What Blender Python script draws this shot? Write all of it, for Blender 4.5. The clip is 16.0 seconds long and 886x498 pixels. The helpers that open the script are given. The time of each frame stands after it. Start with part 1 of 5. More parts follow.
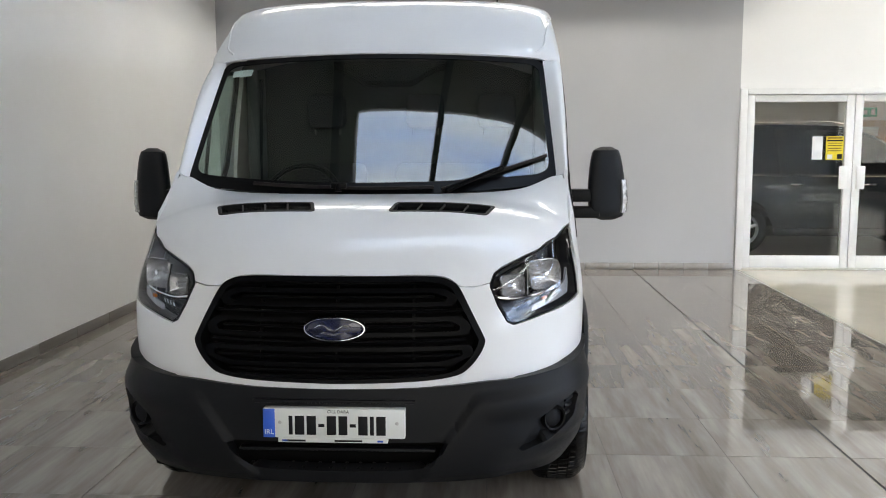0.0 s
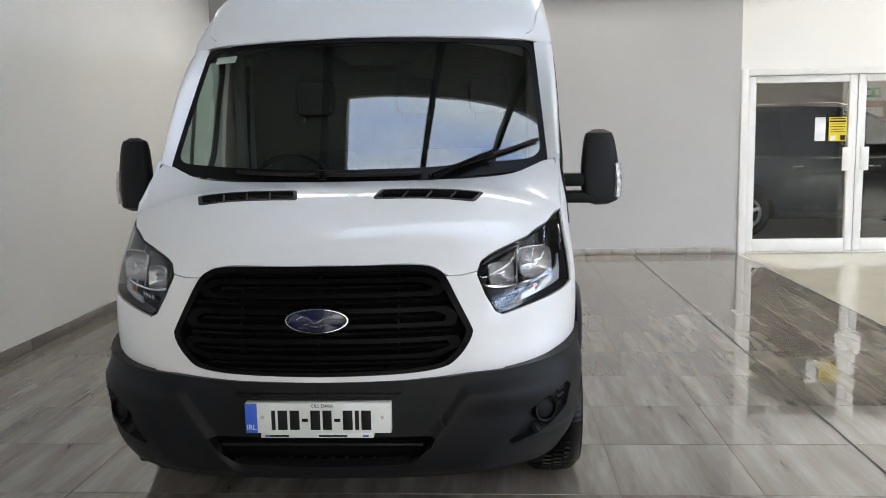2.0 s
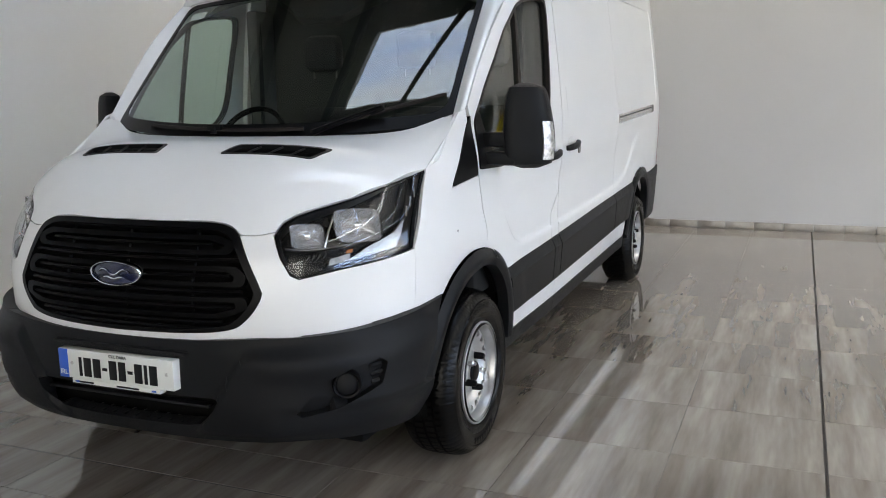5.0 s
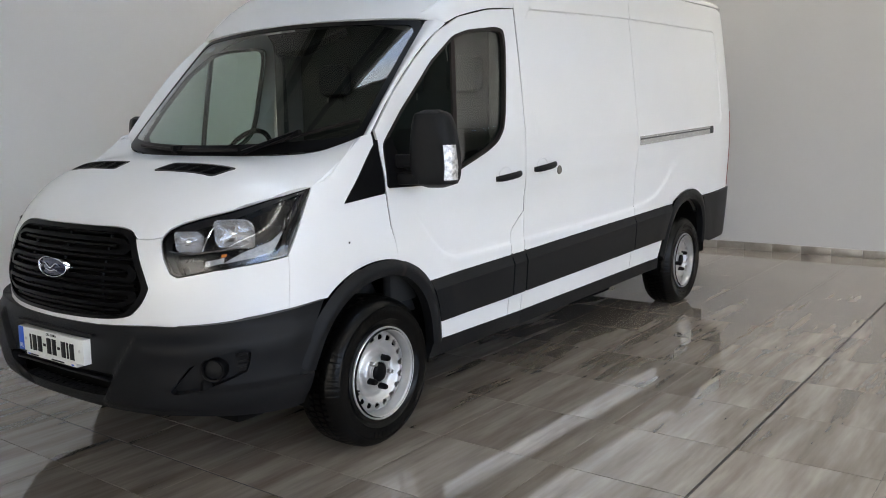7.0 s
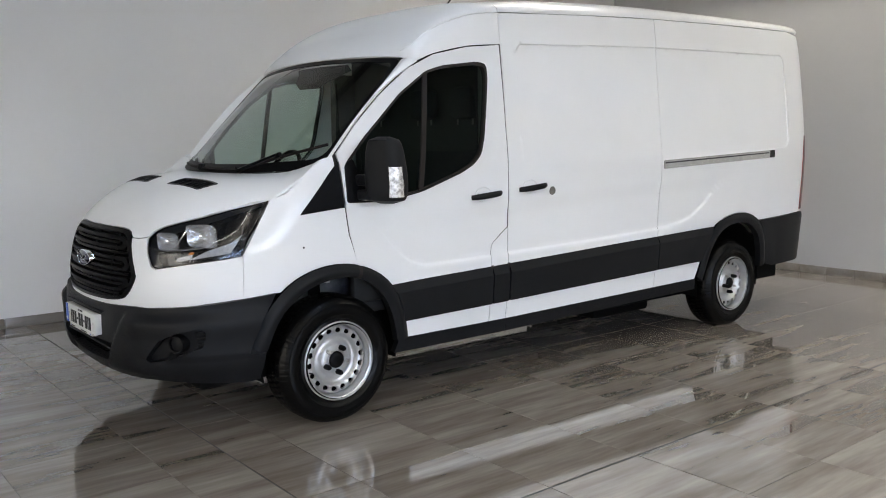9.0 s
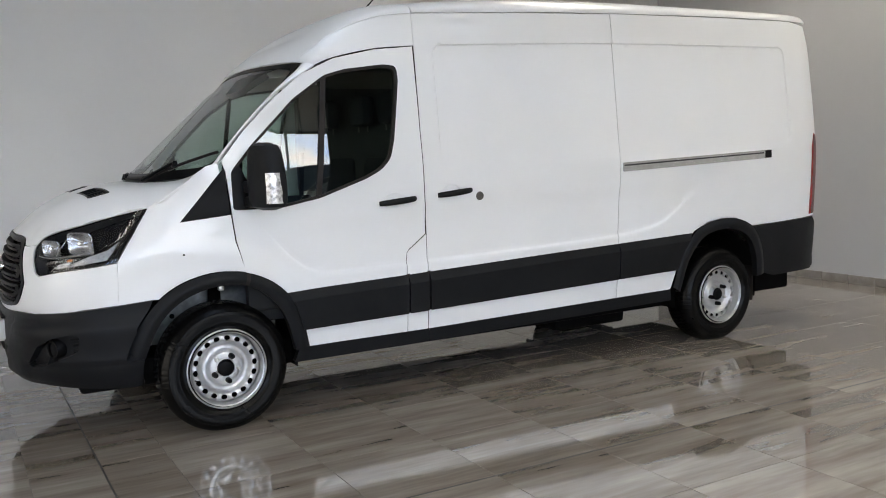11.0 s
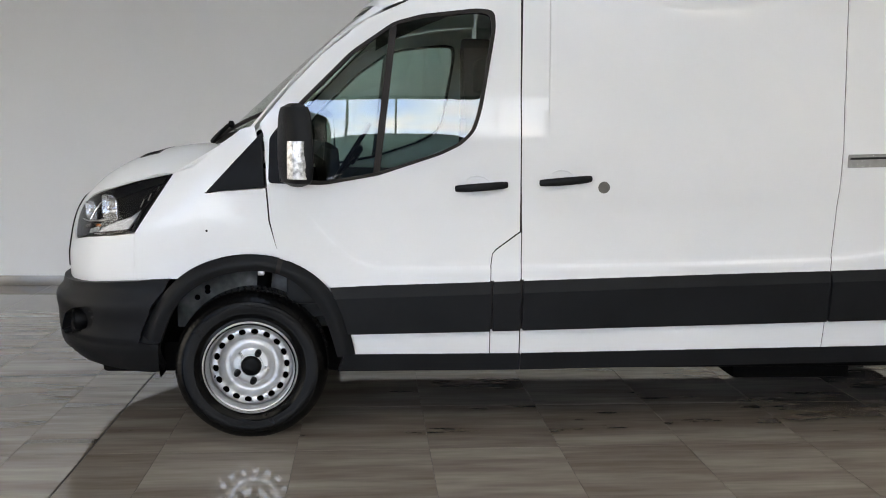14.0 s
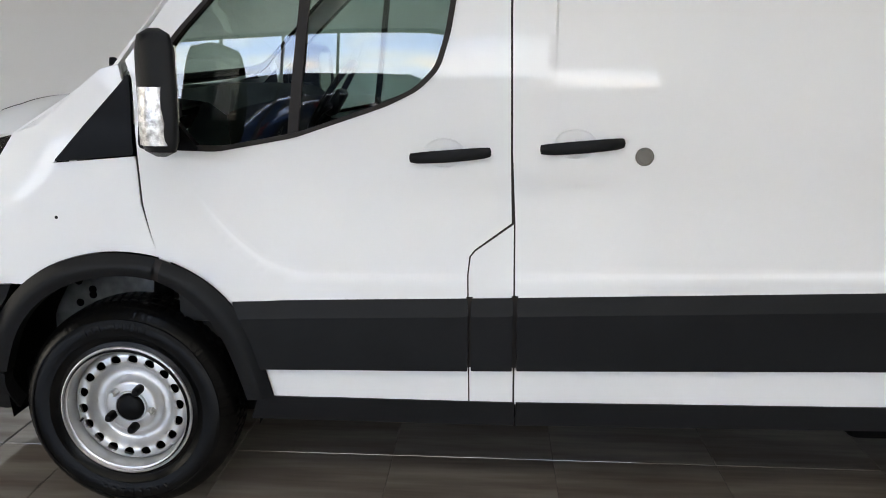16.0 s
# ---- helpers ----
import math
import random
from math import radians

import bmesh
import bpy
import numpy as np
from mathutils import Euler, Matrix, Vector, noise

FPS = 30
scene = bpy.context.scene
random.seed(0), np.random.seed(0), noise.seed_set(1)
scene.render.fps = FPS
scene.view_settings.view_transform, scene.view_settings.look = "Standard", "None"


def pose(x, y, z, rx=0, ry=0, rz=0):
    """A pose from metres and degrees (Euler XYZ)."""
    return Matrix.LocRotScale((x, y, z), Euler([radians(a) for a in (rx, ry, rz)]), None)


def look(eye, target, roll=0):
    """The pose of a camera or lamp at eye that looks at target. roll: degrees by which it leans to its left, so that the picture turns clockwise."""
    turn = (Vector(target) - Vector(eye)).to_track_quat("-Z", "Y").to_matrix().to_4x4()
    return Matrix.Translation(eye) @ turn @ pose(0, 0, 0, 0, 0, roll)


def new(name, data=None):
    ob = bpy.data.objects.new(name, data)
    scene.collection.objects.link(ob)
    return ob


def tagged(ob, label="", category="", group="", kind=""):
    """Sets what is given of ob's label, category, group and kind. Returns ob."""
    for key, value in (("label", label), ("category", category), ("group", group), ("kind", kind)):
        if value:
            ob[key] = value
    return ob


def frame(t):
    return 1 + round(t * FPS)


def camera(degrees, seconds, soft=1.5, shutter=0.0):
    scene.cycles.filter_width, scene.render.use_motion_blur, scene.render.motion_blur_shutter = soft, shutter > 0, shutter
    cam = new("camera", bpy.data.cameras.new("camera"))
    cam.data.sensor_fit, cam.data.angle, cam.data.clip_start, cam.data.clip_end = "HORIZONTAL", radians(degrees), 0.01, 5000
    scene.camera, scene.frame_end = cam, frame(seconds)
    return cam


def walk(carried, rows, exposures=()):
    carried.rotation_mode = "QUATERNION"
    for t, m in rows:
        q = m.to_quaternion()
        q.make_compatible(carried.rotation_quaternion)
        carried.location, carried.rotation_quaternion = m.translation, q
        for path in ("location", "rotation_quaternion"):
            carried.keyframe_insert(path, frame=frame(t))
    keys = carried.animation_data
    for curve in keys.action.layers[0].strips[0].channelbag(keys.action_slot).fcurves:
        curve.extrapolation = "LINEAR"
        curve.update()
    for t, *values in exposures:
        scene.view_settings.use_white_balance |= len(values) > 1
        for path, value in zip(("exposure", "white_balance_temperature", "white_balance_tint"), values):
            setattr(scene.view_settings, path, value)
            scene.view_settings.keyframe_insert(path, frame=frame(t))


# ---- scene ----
cam = camera(54.3, 16.0, 1.0)
EXPOSURE = [(0.0, 0.46, 7800, 12), (2.0, 0.48, 7800, 12), (2.5, 0.70, 7850, 12), (3.0, 0.74, 7850, 12), (3.5, 0.66, 7850, 12), (6.0, 0.36, 7950, 12), (8.0, 0.29, 8050, 13), (10.0, 0.24, 8100, 13), (12.5, 0.20, 8300, 13), (16.0, 0.22, 8500, 13)]      # seconds, stops, white balance
PATH = [
    (0, (0.546, -4.032, 1.562), (0.444, -2.049, 1.321), -0.2),
    (0.5, (0.564, -4.016, 1.576), (0.452, -2.035, 1.328), -0.5),
    (1, (0.557, -4.0, 1.565), (0.449, -2.018, 1.317), -1.0),
    (1.5, (0.529, -3.988, 1.557), (0.418, -2.006, 1.308), -1.0),
    (2, (0.612, -3.928, 1.545), (0.498, -1.949, 1.278), -1.1),
    (2.5, (0.918, -3.88, 1.522), (0.747, -1.928, 1.12), -3.2),
    (3, (1.179, -3.812, 1.48), (0.978, -1.871, 1.039), -3.2),
    (3.5, (1.383, -3.611, 1.474), (1.066, -1.68, 1.063), -1.6),
    (6, (2.856, -3.276, 1.514), (1.886, -1.553, 1.211), -1.9),
    (6.5, (3.191, -3.192, 1.528), (2.133, -1.522, 1.219), -1.9),
    (7, (3.52, -2.963, 1.507), (2.346, -1.372, 1.208), -0.9),
    (7.5, (3.943, -2.893, 1.499), (2.654, -1.39, 1.221), 0.5),
    (8, (4.332, -2.861, 1.541), (2.933, -1.457, 1.267), 0.4),
    (8.5, (4.634, -2.607, 1.513), (3.192, -1.244, 1.261), 0.4),
    (9, (4.906, -2.439, 1.544), (3.363, -1.192, 1.286), -0.5),
    (9.5, (5.266, -2.279, 1.564), (3.658, -1.117, 1.313), -0.5),
    (10, (5.472, -1.951, 1.517), (3.858, -0.796, 1.273), -0.5),
    (12.5, (5.564, -0.274, 1.433), (3.645, 0.258, 1.251), -1.9),
    (13, (5.372, 0.0, 1.411), (3.432, 0.451, 1.223), -0.3),
    (13.5, (5.081, 0.253, 1.456), (3.138, 0.668, 1.226), 1.4),
    (14, (4.911, 0.541, 1.481), (2.94, 0.713, 1.189), 1.0),
    (14.5, (4.642, 0.848, 1.455), (2.668, 0.825, 1.135), 0.5),
    (15, (4.221, 0.951, 1.499), (2.251, 0.969, 1.153), 1.4),
    (15.5, (3.905, 1.101, 1.507), (1.947, 1.097, 1.1), 1.7),
    (16, (3.564, 1.174, 1.466), (1.613, 1.066, 1.038), 0.4),
]
walk(cam, [(t, look(eye, target, roll)) for t, eye, target, roll in PATH], EXPOSURE)

# ---- world and light ----
world = bpy.data.worlds.new("sky")
scene.world = world
world.use_nodes = True
wn = world.node_tree.nodes
sky = wn.new("ShaderNodeTexSky")
sky.sky_type, sky.sun_disc = "NISHITA", False
sky.sun_elevation, sky.sun_rotation = radians(38), radians(120)
wn["Background"].inputs["Strength"].default_value = 0.12
world.node_tree.links.new(sky.outputs[0], wn["Background"].inputs["Color"])

SKY_GLOW, YARD_GLOW, ROOF_GLOW, PALE_GLOW = 10.2, 3.3, 5.4, 8.0      # brightness of the daylight outside the glazing


# ---- materials ----
def material(name):
    m = bpy.data.materials.new(name)
    m.use_nodes = True
    nodes, links = m.node_tree.nodes, m.node_tree.links
    return m, nodes, links, nodes["Principled BSDF"]


def noise_node(nodes, links, scale, detail=4.0, stretch=(1, 1, 1), coord="Object"):
    tc, mp, nz = nodes.new("ShaderNodeTexCoord"), nodes.new("ShaderNodeMapping"), nodes.new("ShaderNodeTexNoise")
    mp.inputs["Scale"].default_value = stretch
    nz.inputs["Scale"].default_value, nz.inputs["Detail"].default_value = scale, detail
    links.new(tc.outputs[coord], mp.inputs[0])
    links.new(mp.outputs[0], nz.inputs["Vector"])
    return nz


def ramp(nodes, links, fac, stops):
    r = nodes.new("ShaderNodeValToRGB")
    while len(r.color_ramp.elements) < len(stops):
        r.color_ramp.elements.new(0.5)
    for e, (p, c) in zip(r.color_ramp.elements, stops):
        e.position, e.color = p, (*c, 1)
    links.new(fac, r.inputs[0])
    return r


def plain(name, color, rough=0.5, metal=0.0, vary=0.12, scale=6.0, bump=0.0, bscale=120.0, coat=0.0, spec=0.5):
    """A surface with colour variation at a large and a small scale, and a fine relief."""
    m, nodes, links, b = material(name)
    big, fine = noise_node(nodes, links, scale), noise_node(nodes, links, bscale, 2.0)
    lo = tuple(c * (1 - vary) for c in color)
    hi = tuple(min(1, c * (1 + vary)) for c in color)
    col = ramp(nodes, links, big.outputs["Fac"], ((0.3, lo), (0.7, hi)))
    links.new(col.outputs[0], b.inputs["Base Color"])
    rr = nodes.new("ShaderNodeMapRange")
    rr.inputs["To Min"].default_value, rr.inputs["To Max"].default_value = rough * 0.85, min(1, rough * 1.2)
    links.new(fine.outputs["Fac"], rr.inputs["Value"])
    links.new(rr.outputs[0], b.inputs["Roughness"])
    b.inputs["Metallic"].default_value = metal
    b.inputs["Specular IOR Level"].default_value = spec
    b.inputs["Coat Weight"].default_value = coat
    b.inputs["Coat Roughness"].default_value = 0.04
    if bump:
        bp = nodes.new("ShaderNodeBump")
        bp.inputs["Strength"].default_value, bp.inputs["Distance"].default_value = bump, 0.002
        links.new(fine.outputs["Fac"], bp.inputs["Height"])
        links.new(bp.outputs[0], b.inputs["Normal"])
    return m


def glass(name, tint, f0=0.085):
    """A thin pane: light passes tinted, and gloss grows towards a grazing view."""
    m = bpy.data.materials.new(name)
    m.use_nodes = True
    nodes, links = m.node_tree.nodes, m.node_tree.links
    nodes.remove(nodes["Principled BSDF"])
    tr, gl, lw, pw, mr, mx = (nodes.new(k) for k in ("ShaderNodeBsdfTransparent", "ShaderNodeBsdfGlossy", "ShaderNodeLayerWeight", "ShaderNodeMath", "ShaderNodeMapRange", "ShaderNodeMixShader"))
    tr.inputs[0].default_value = (*tint, 1)
    gl.inputs["Roughness"].default_value = 0.0
    lw.inputs["Blend"].default_value = 0.5
    pw.operation, pw.inputs[1].default_value = "POWER", 5.0
    mr.inputs["To Min"].default_value = f0
    links.new(lw.outputs["Facing"], pw.inputs[0])
    links.new(pw.outputs[0], mr.inputs["Value"])
    links.new(mr.outputs[0], mx.inputs[0])
    links.new(tr.outputs[0], mx.inputs[1])
    links.new(gl.outputs[0], mx.inputs[2])
    links.new(mx.outputs[0], nodes["Material Output"].inputs[0])
    return m


def glowing(name, build):
    """A surface of the open sky outside, or of a lamp."""
    m = bpy.data.materials.new(name)
    m.use_nodes = True
    nodes, links = m.node_tree.nodes, m.node_tree.links
    nodes.remove(nodes["Principled BSDF"])
    em = nodes.new("ShaderNodeEmission")
    build(nodes, links, em)
    links.new(em.outputs[0], nodes["Material Output"].inputs[0])
    return m


def cloudy(nodes, links, em, strength=SKY_GLOW):
    nz = noise_node(nodes, links, 0.16, 6.0, (1, 1, 2.6))
    r = ramp(nodes, links, nz.outputs["Fac"], ((0.40, (0.34, 0.54, 0.98)), (0.54, (0.58, 0.75, 1.0)), (0.68, (0.96, 0.98, 1.0))))
    links.new(r.outputs[0], em.inputs[0])
    em.inputs[1].default_value = strength


def overcast(nodes, links, em, strength):
    nz = noise_node(nodes, links, 0.3, 4.0)
    r = ramp(nodes, links, nz.outputs["Fac"], ((0.35, (0.80, 0.90, 1.0)), (0.65, (0.92, 0.97, 1.0))))
    links.new(r.outputs[0], em.inputs[0])
    em.inputs[1].default_value = strength


def ribbed_sky(nodes, links, em):
    nz = noise_node(nodes, links, 0.8, 3.0, (0.25, 2.2, 1))
    r = ramp(nodes, links, nz.outputs["Fac"], ((0.35, (0.33, 0.53, 1.0)), (0.65, (0.66, 0.82, 1.0))))
    links.new(r.outputs[0], em.inputs[0])
    em.inputs[1].default_value = ROOF_GLOW


def paint_material():
    m, nodes, links, b = material("white_paint")
    dirt = noise_node(nodes, links, 1.7, 5.0)
    col = ramp(nodes, links, dirt.outputs["Fac"], ((0.3, (0.785, 0.79, 0.79)), (0.7, (0.82, 0.82, 0.815))))
    links.new(col.outputs[0], b.inputs["Base Color"])
    peel = noise_node(nodes, links, 260.0, 2.0)
    bp = nodes.new("ShaderNodeBump")
    bp.inputs["Strength"].default_value, bp.inputs["Distance"].default_value = 0.03, 0.001
    links.new(peel.outputs["Fac"], bp.inputs["Height"])
    links.new(bp.outputs[0], b.inputs["Normal"])
    b.inputs["Roughness"].default_value = 0.28
    b.inputs["Coat Weight"].default_value, b.inputs["Coat Roughness"].default_value = 0.55, 0.03
    b.inputs["Specular IOR Level"].default_value = 0.2
    return m


def tile_material(name, dark, mid, light, rough):
    """Polished wood-look tile: long soft grain along the length, each tile with its own tone."""
    m, nodes, links, b = material(name)
    info = nodes.new("ShaderNodeObjectInfo")
    tc = nodes.new("ShaderNodeTexCoord")
    shift = nodes.new("ShaderNodeVectorMath")
    shift.operation = "MULTIPLY_ADD"
    shift.inputs[1].default_value = (0, 0, 0)
    comb = nodes.new("ShaderNodeCombineXYZ")
    scl = nodes.new("ShaderNodeMath")
    scl.operation, scl.inputs[1].default_value = "MULTIPLY", 37.0
    links.new(info.outputs["Random"], scl.inputs[0])
    for k in range(3):
        links.new(scl.outputs[0], comb.inputs[k])
    add = nodes.new("ShaderNodeVectorMath")
    links.new(tc.outputs["Object"], add.inputs[0])
    links.new(comb.outputs[0], add.inputs[1])
    mp = nodes.new("ShaderNodeMapping")
    mp.inputs["Scale"].default_value = (1.0, 0.11, 1.0)
    mp.inputs["Rotation"].default_value = (0, 0, 0.16)
    links.new(add.outputs[0], mp.inputs[0])
    broad, fine = nodes.new("ShaderNodeTexNoise"), nodes.new("ShaderNodeTexNoise")
    broad.inputs["Scale"].default_value, broad.inputs["Detail"].default_value = 7.0, 3.0
    fine.inputs["Scale"].default_value, fine.inputs["Detail"].default_value = 42.0, 5.0
    for n in (broad, fine):
        links.new(mp.outputs[0], n.inputs["Vector"])
    mixf = nodes.new("ShaderNodeMath")
    mixf.operation, mixf.inputs[1].default_value = "MULTIPLY_ADD", 0.30
    links.new(fine.outputs["Fac"], mixf.inputs[0])
    links.new(broad.outputs["Fac"], mixf.inputs[2])
    tone = nodes.new("ShaderNodeMath")
    tone.operation, tone.inputs[1].default_value = "MULTIPLY_ADD", 0.07
    links.new(info.outputs["Random"], tone.inputs[0])
    links.new(mixf.outputs[0], tone.inputs[2])
    col = ramp(nodes, links, tone.outputs[0], ((0.40, dark), (0.68, mid), (0.98, light)))
    links.new(col.outputs[0], b.inputs["Base Color"])
    rr = nodes.new("ShaderNodeMapRange")
    rr.inputs["To Min"].default_value, rr.inputs["To Max"].default_value = rough * 0.95, rough * 1.10
    links.new(fine.outputs["Fac"], rr.inputs["Value"])
    links.new(rr.outputs[0], b.inputs["Roughness"])
    b.inputs["IOR"].default_value = 2.15
    wob = nodes.new("ShaderNodeTexNoise")
    wob.inputs["Scale"].default_value = 3.0
    wob.inputs["Detail"].default_value = 0.0
    links.new(add.outputs[0], wob.inputs["Vector"])
    bp = nodes.new("ShaderNodeBump")
    bp.inputs["Strength"].default_value, bp.inputs["Distance"].default_value = 0.004, 0.001
    links.new(wob.outputs["Fac"], bp.inputs["Height"])
    links.new(bp.outputs[0], b.inputs["Normal"])
    return m


WHITE = paint_material()
PLASTIC = plain("textured_black_plastic", (0.0095, 0.010, 0.0112), 0.42, bump=0.3, bscale=600, vary=0.2, scale=3, spec=0.13)
GLOSS = plain("satin_black_plastic", (0.0035, 0.0035, 0.004), 0.34, vary=0.15, spec=0.09)
GRILLEGREY = plain("grille_plastic", (0.0028, 0.0028, 0.0032), 0.36, vary=0.15, spec=0.05)
DARK = plain("dark_cavity", (0.004, 0.004, 0.004), 0.8, spec=0.04)
SEAL = plain("black_rubber_seal", (0.014, 0.011, 0.010), 0.5, spec=0.25)
RUBBER = plain("tyre_rubber", (0.0030, 0.0030, 0.0030), 0.24, spec=0.13, bump=0.2, bscale=200, vary=0.25, scale=9)
STEEL = plain("silver_wheel_paint", (0.53, 0.53, 0.53), 0.32, 0.7, vary=0.08, scale=14, bump=0.1, bscale=300)
RAILMETAL = plain("anodised_rail", (0.66, 0.65, 0.63), 0.25, 0.6, vary=0.1, scale=20)
CHROME = plain("chrome", (0.86, 0.87, 0.88), 0.07, 1.0, vary=0.03)
ALLOY = plain("brushed_alloy", (0.55, 0.54, 0.52), 0.3, 1.0, vary=0.12, scale=30)
FOIL = plain("lamp_reflector", (0.50, 0.50, 0.51), 0.24, 0.75, vary=0.25, scale=40, bump=0.5, bscale=90)
LAMPDARK = plain("lamp_housing_black", (0.010, 0.010, 0.011), 0.16, vary=0.3, scale=20, spec=0.4)
LAMPGREY = plain("lamp_wall_silver", (0.035, 0.035, 0.037), 0.3, vary=0.2, scale=30, spec=0.3)
LAMPSIDE = plain("lamp_side_grey", (0.16, 0.16, 0.165), 0.25, vary=0.3, scale=30)
RIBBED = plain("ribbed_clear_plastic", (0.36, 0.37, 0.38), 0.2, vary=0.25, scale=40, coat=0.5)
AMBER = plain("amber_lens", (0.55, 0.16, 0.03), 0.2)
RED = plain("red_lens", (0.20, 0.004, 0.004), 0.12, coat=0.15, spec=0.25)
CLEAR = glass("clear_lens", (0.93, 0.94, 0.95), 0.035)
TINT = glass("tinted_side_glass", (0.52, 0.67, 0.63), 0.095)
SCREEN = glass("windscreen_glass", (0.80, 0.88, 0.82), 0.085)
PANE = glass("shop_glass", (0.93, 0.95, 0.94), 0.028)
MIRROR = plain("mirror_silver", (0.85, 0.87, 0.88), 0.01, 1.0, vary=0.01)
PLATE = plain("plate_white", (0.70, 0.71, 0.68), 0.35, vary=0.04)
BLUE = plain("plate_blue", (0.02, 0.10, 0.50), 0.35)
BADGE = plain("badge_blue", (0.004, 0.008, 0.04), 0.2, coat=0.5)
INK = plain("black_ink", (0.008, 0.008, 0.009), 0.5, spec=0.2)
TRIM = plain("dark_cabin_trim", (0.020, 0.021, 0.022), 0.7, bump=0.3, bscale=300, spec=0.2)
CLOTH = plain("dark_seat_cloth", (0.022, 0.023, 0.026), 0.9, bump=0.5, bscale=700, spec=0.1)
BULK = plain("grey_bulkhead_paint", (0.030, 0.032, 0.032), 0.7, spec=0.15)
LINER = plain("grey_cabin_lining", (0.10, 0.10, 0.10), 0.9, bump=0.3, bscale=400)
CHASSIS = plain("galvanised_chassis", (0.16, 0.17, 0.175), 0.55, 0.4, vary=0.5, scale=12)
WALL_L = plain("white_wall_paint", (0.79, 0.785, 0.775), 0.7, vary=0.03, scale=0.8, bump=0.15, bscale=60)
WALL_B = plain("pale_grey_wall_paint", (0.43, 0.43, 0.435), 0.7, vary=0.03, scale=0.8, bump=0.15, bscale=60)
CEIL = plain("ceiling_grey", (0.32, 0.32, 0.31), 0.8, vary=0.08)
# near-black for unseen walls, standing for unlit space mirrored in the van's glass
WALL_UNLIT = plain("dark_unlit_stand_in", (0.035, 0.037, 0.04), 0.7, vary=0.1, spec=0.2)
BEAM = plain("dark_steel_beam", (0.03, 0.03, 0.035), 0.5)
GROUT = plain("dark_grout", (0.10, 0.085, 0.07), 0.85, vary=0.3, scale=20)
TILE = tile_material("polished_wood_look_tile", (0.100, 0.080, 0.063), (0.190, 0.164, 0.139), (0.305, 0.275, 0.243), 0.040)
SKIRT = tile_material("skirting_tile", (0.12, 0.10, 0.085), (0.19, 0.17, 0.15), (0.27, 0.25, 0.23), 0.3)
CREAM = plain("cream_floor", (0.44, 0.40, 0.33), 0.12, vary=0.06, scale=2)
UPVC = plain("white_upvc", (0.74, 0.74, 0.73), 0.3, vary=0.03)
PAPER = plain("white_paper", (0.75, 0.75, 0.75), 0.7)
YELLOW = plain("yellow_notice", (0.75, 0.58, 0.03), 0.5)
GREEN = plain("green_sign", (0.02, 0.42, 0.25), 0.4)
WOOD = plain("oak_veneer", (0.42, 0.25, 0.13), 0.5, vary=0.2, scale=10)
ASPHALT = plain("asphalt", (0.05, 0.05, 0.05), 0.9, vary=0.2)
CARGREY = plain("dark_blue_grey_car_paint", (0.012, 0.016, 0.020), 0.22, coat=0.35, spec=0.3)
CARBLUE = plain("blue_car_paint", (0.03, 0.10, 0.28), 0.25, 0.3, coat=1.0)
SKYMAT = glowing("cloudy_sky", cloudy)
YARDSKY = glowing("dull_sky", lambda n, l, e: overcast(n, l, e, YARD_GLOW))
PALESKY = glowing("overcast_sky", lambda n, l, e: overcast(n, l, e, PALE_GLOW))
ROOFSKY = glowing("sky_over_rooflight", ribbed_sky)


def lamp_white(nodes, links, em):
    em.inputs[0].default_value, em.inputs[1].default_value = (1.0, 0.93, 0.82, 1), 8.0


LAMPGLOW = glowing("lamp_white", lamp_white)


# ---- mesh helpers ----
def curve(*pairs):
    """A smooth function through (x, y) pairs."""
    xs, ys = np.array([p[0] for p in pairs], float), np.array([p[1] for p in pairs], float)
    slope = np.diff(ys) / np.diff(xs)
    tang = np.concatenate(([slope[0]], np.where(slope[:-1] * slope[1:] > 0, 2 * slope[:-1] * slope[1:] / (slope[:-1] + slope[1:] + 1e-12), 0), [slope[-1]]))

    def f(x):
        x = min(max(x, xs[0]), xs[-1])
        i = min(int(np.searchsorted(xs, x, "right")) - 1, len(xs) - 2)
        h = xs[i + 1] - xs[i]
        t = (x - xs[i]) / h
        return float((1 + 2 * t) * (1 - t) ** 2 * ys[i] + t * (1 - t) ** 2 * h * tang[i] + t * t * (3 - 2 * t) * ys[i + 1] + t * t * (t - 1) * h * tang[i + 1])
    return f


def smooth(pts, per=8, closed=False):
    """Catmull-Rom through points of any dimension."""
    p = [np.array(q, float) for q in pts]
    n, out = len(p), []
    for i in range(n if closed else n - 1):
        a, b, c, d = (p[(i + k) % n] if closed else p[min(max(i + k, 0), n - 1)] for k in (-1, 0, 1, 2))
        for j in range(per):
            t = j / per
            out.append(0.5 * (2 * b + (c - a) * t + (2 * a - 5 * b + 4 * c - d) * t * t + (3 * b - a - 3 * c + d) * t ** 3))
    if not closed:
        out.append(p[-1])
    return out


def round_poly(pts, r, n=4):
    """A closed polygon with its corners rounded by about r."""
    out = []
    m = len(pts)
    for i in range(m):
        a, b, c = (np.array(pts[(i + k) % m], float) for k in (-1, 0, 1))
        u, v = a - b, c - b
        lu, lv = np.linalg.norm(u), np.linalg.norm(v)
        k = min(r, lu * 0.45, lv * 0.45)
        p, q = b + u / lu * k, b + v / lv * k
        for j in range(n + 1):
            t = j / n
            out.append((1 - t) ** 2 * p + 2 * t * (1 - t) * b + t * t * q)
    return [tuple(o) for o in out]


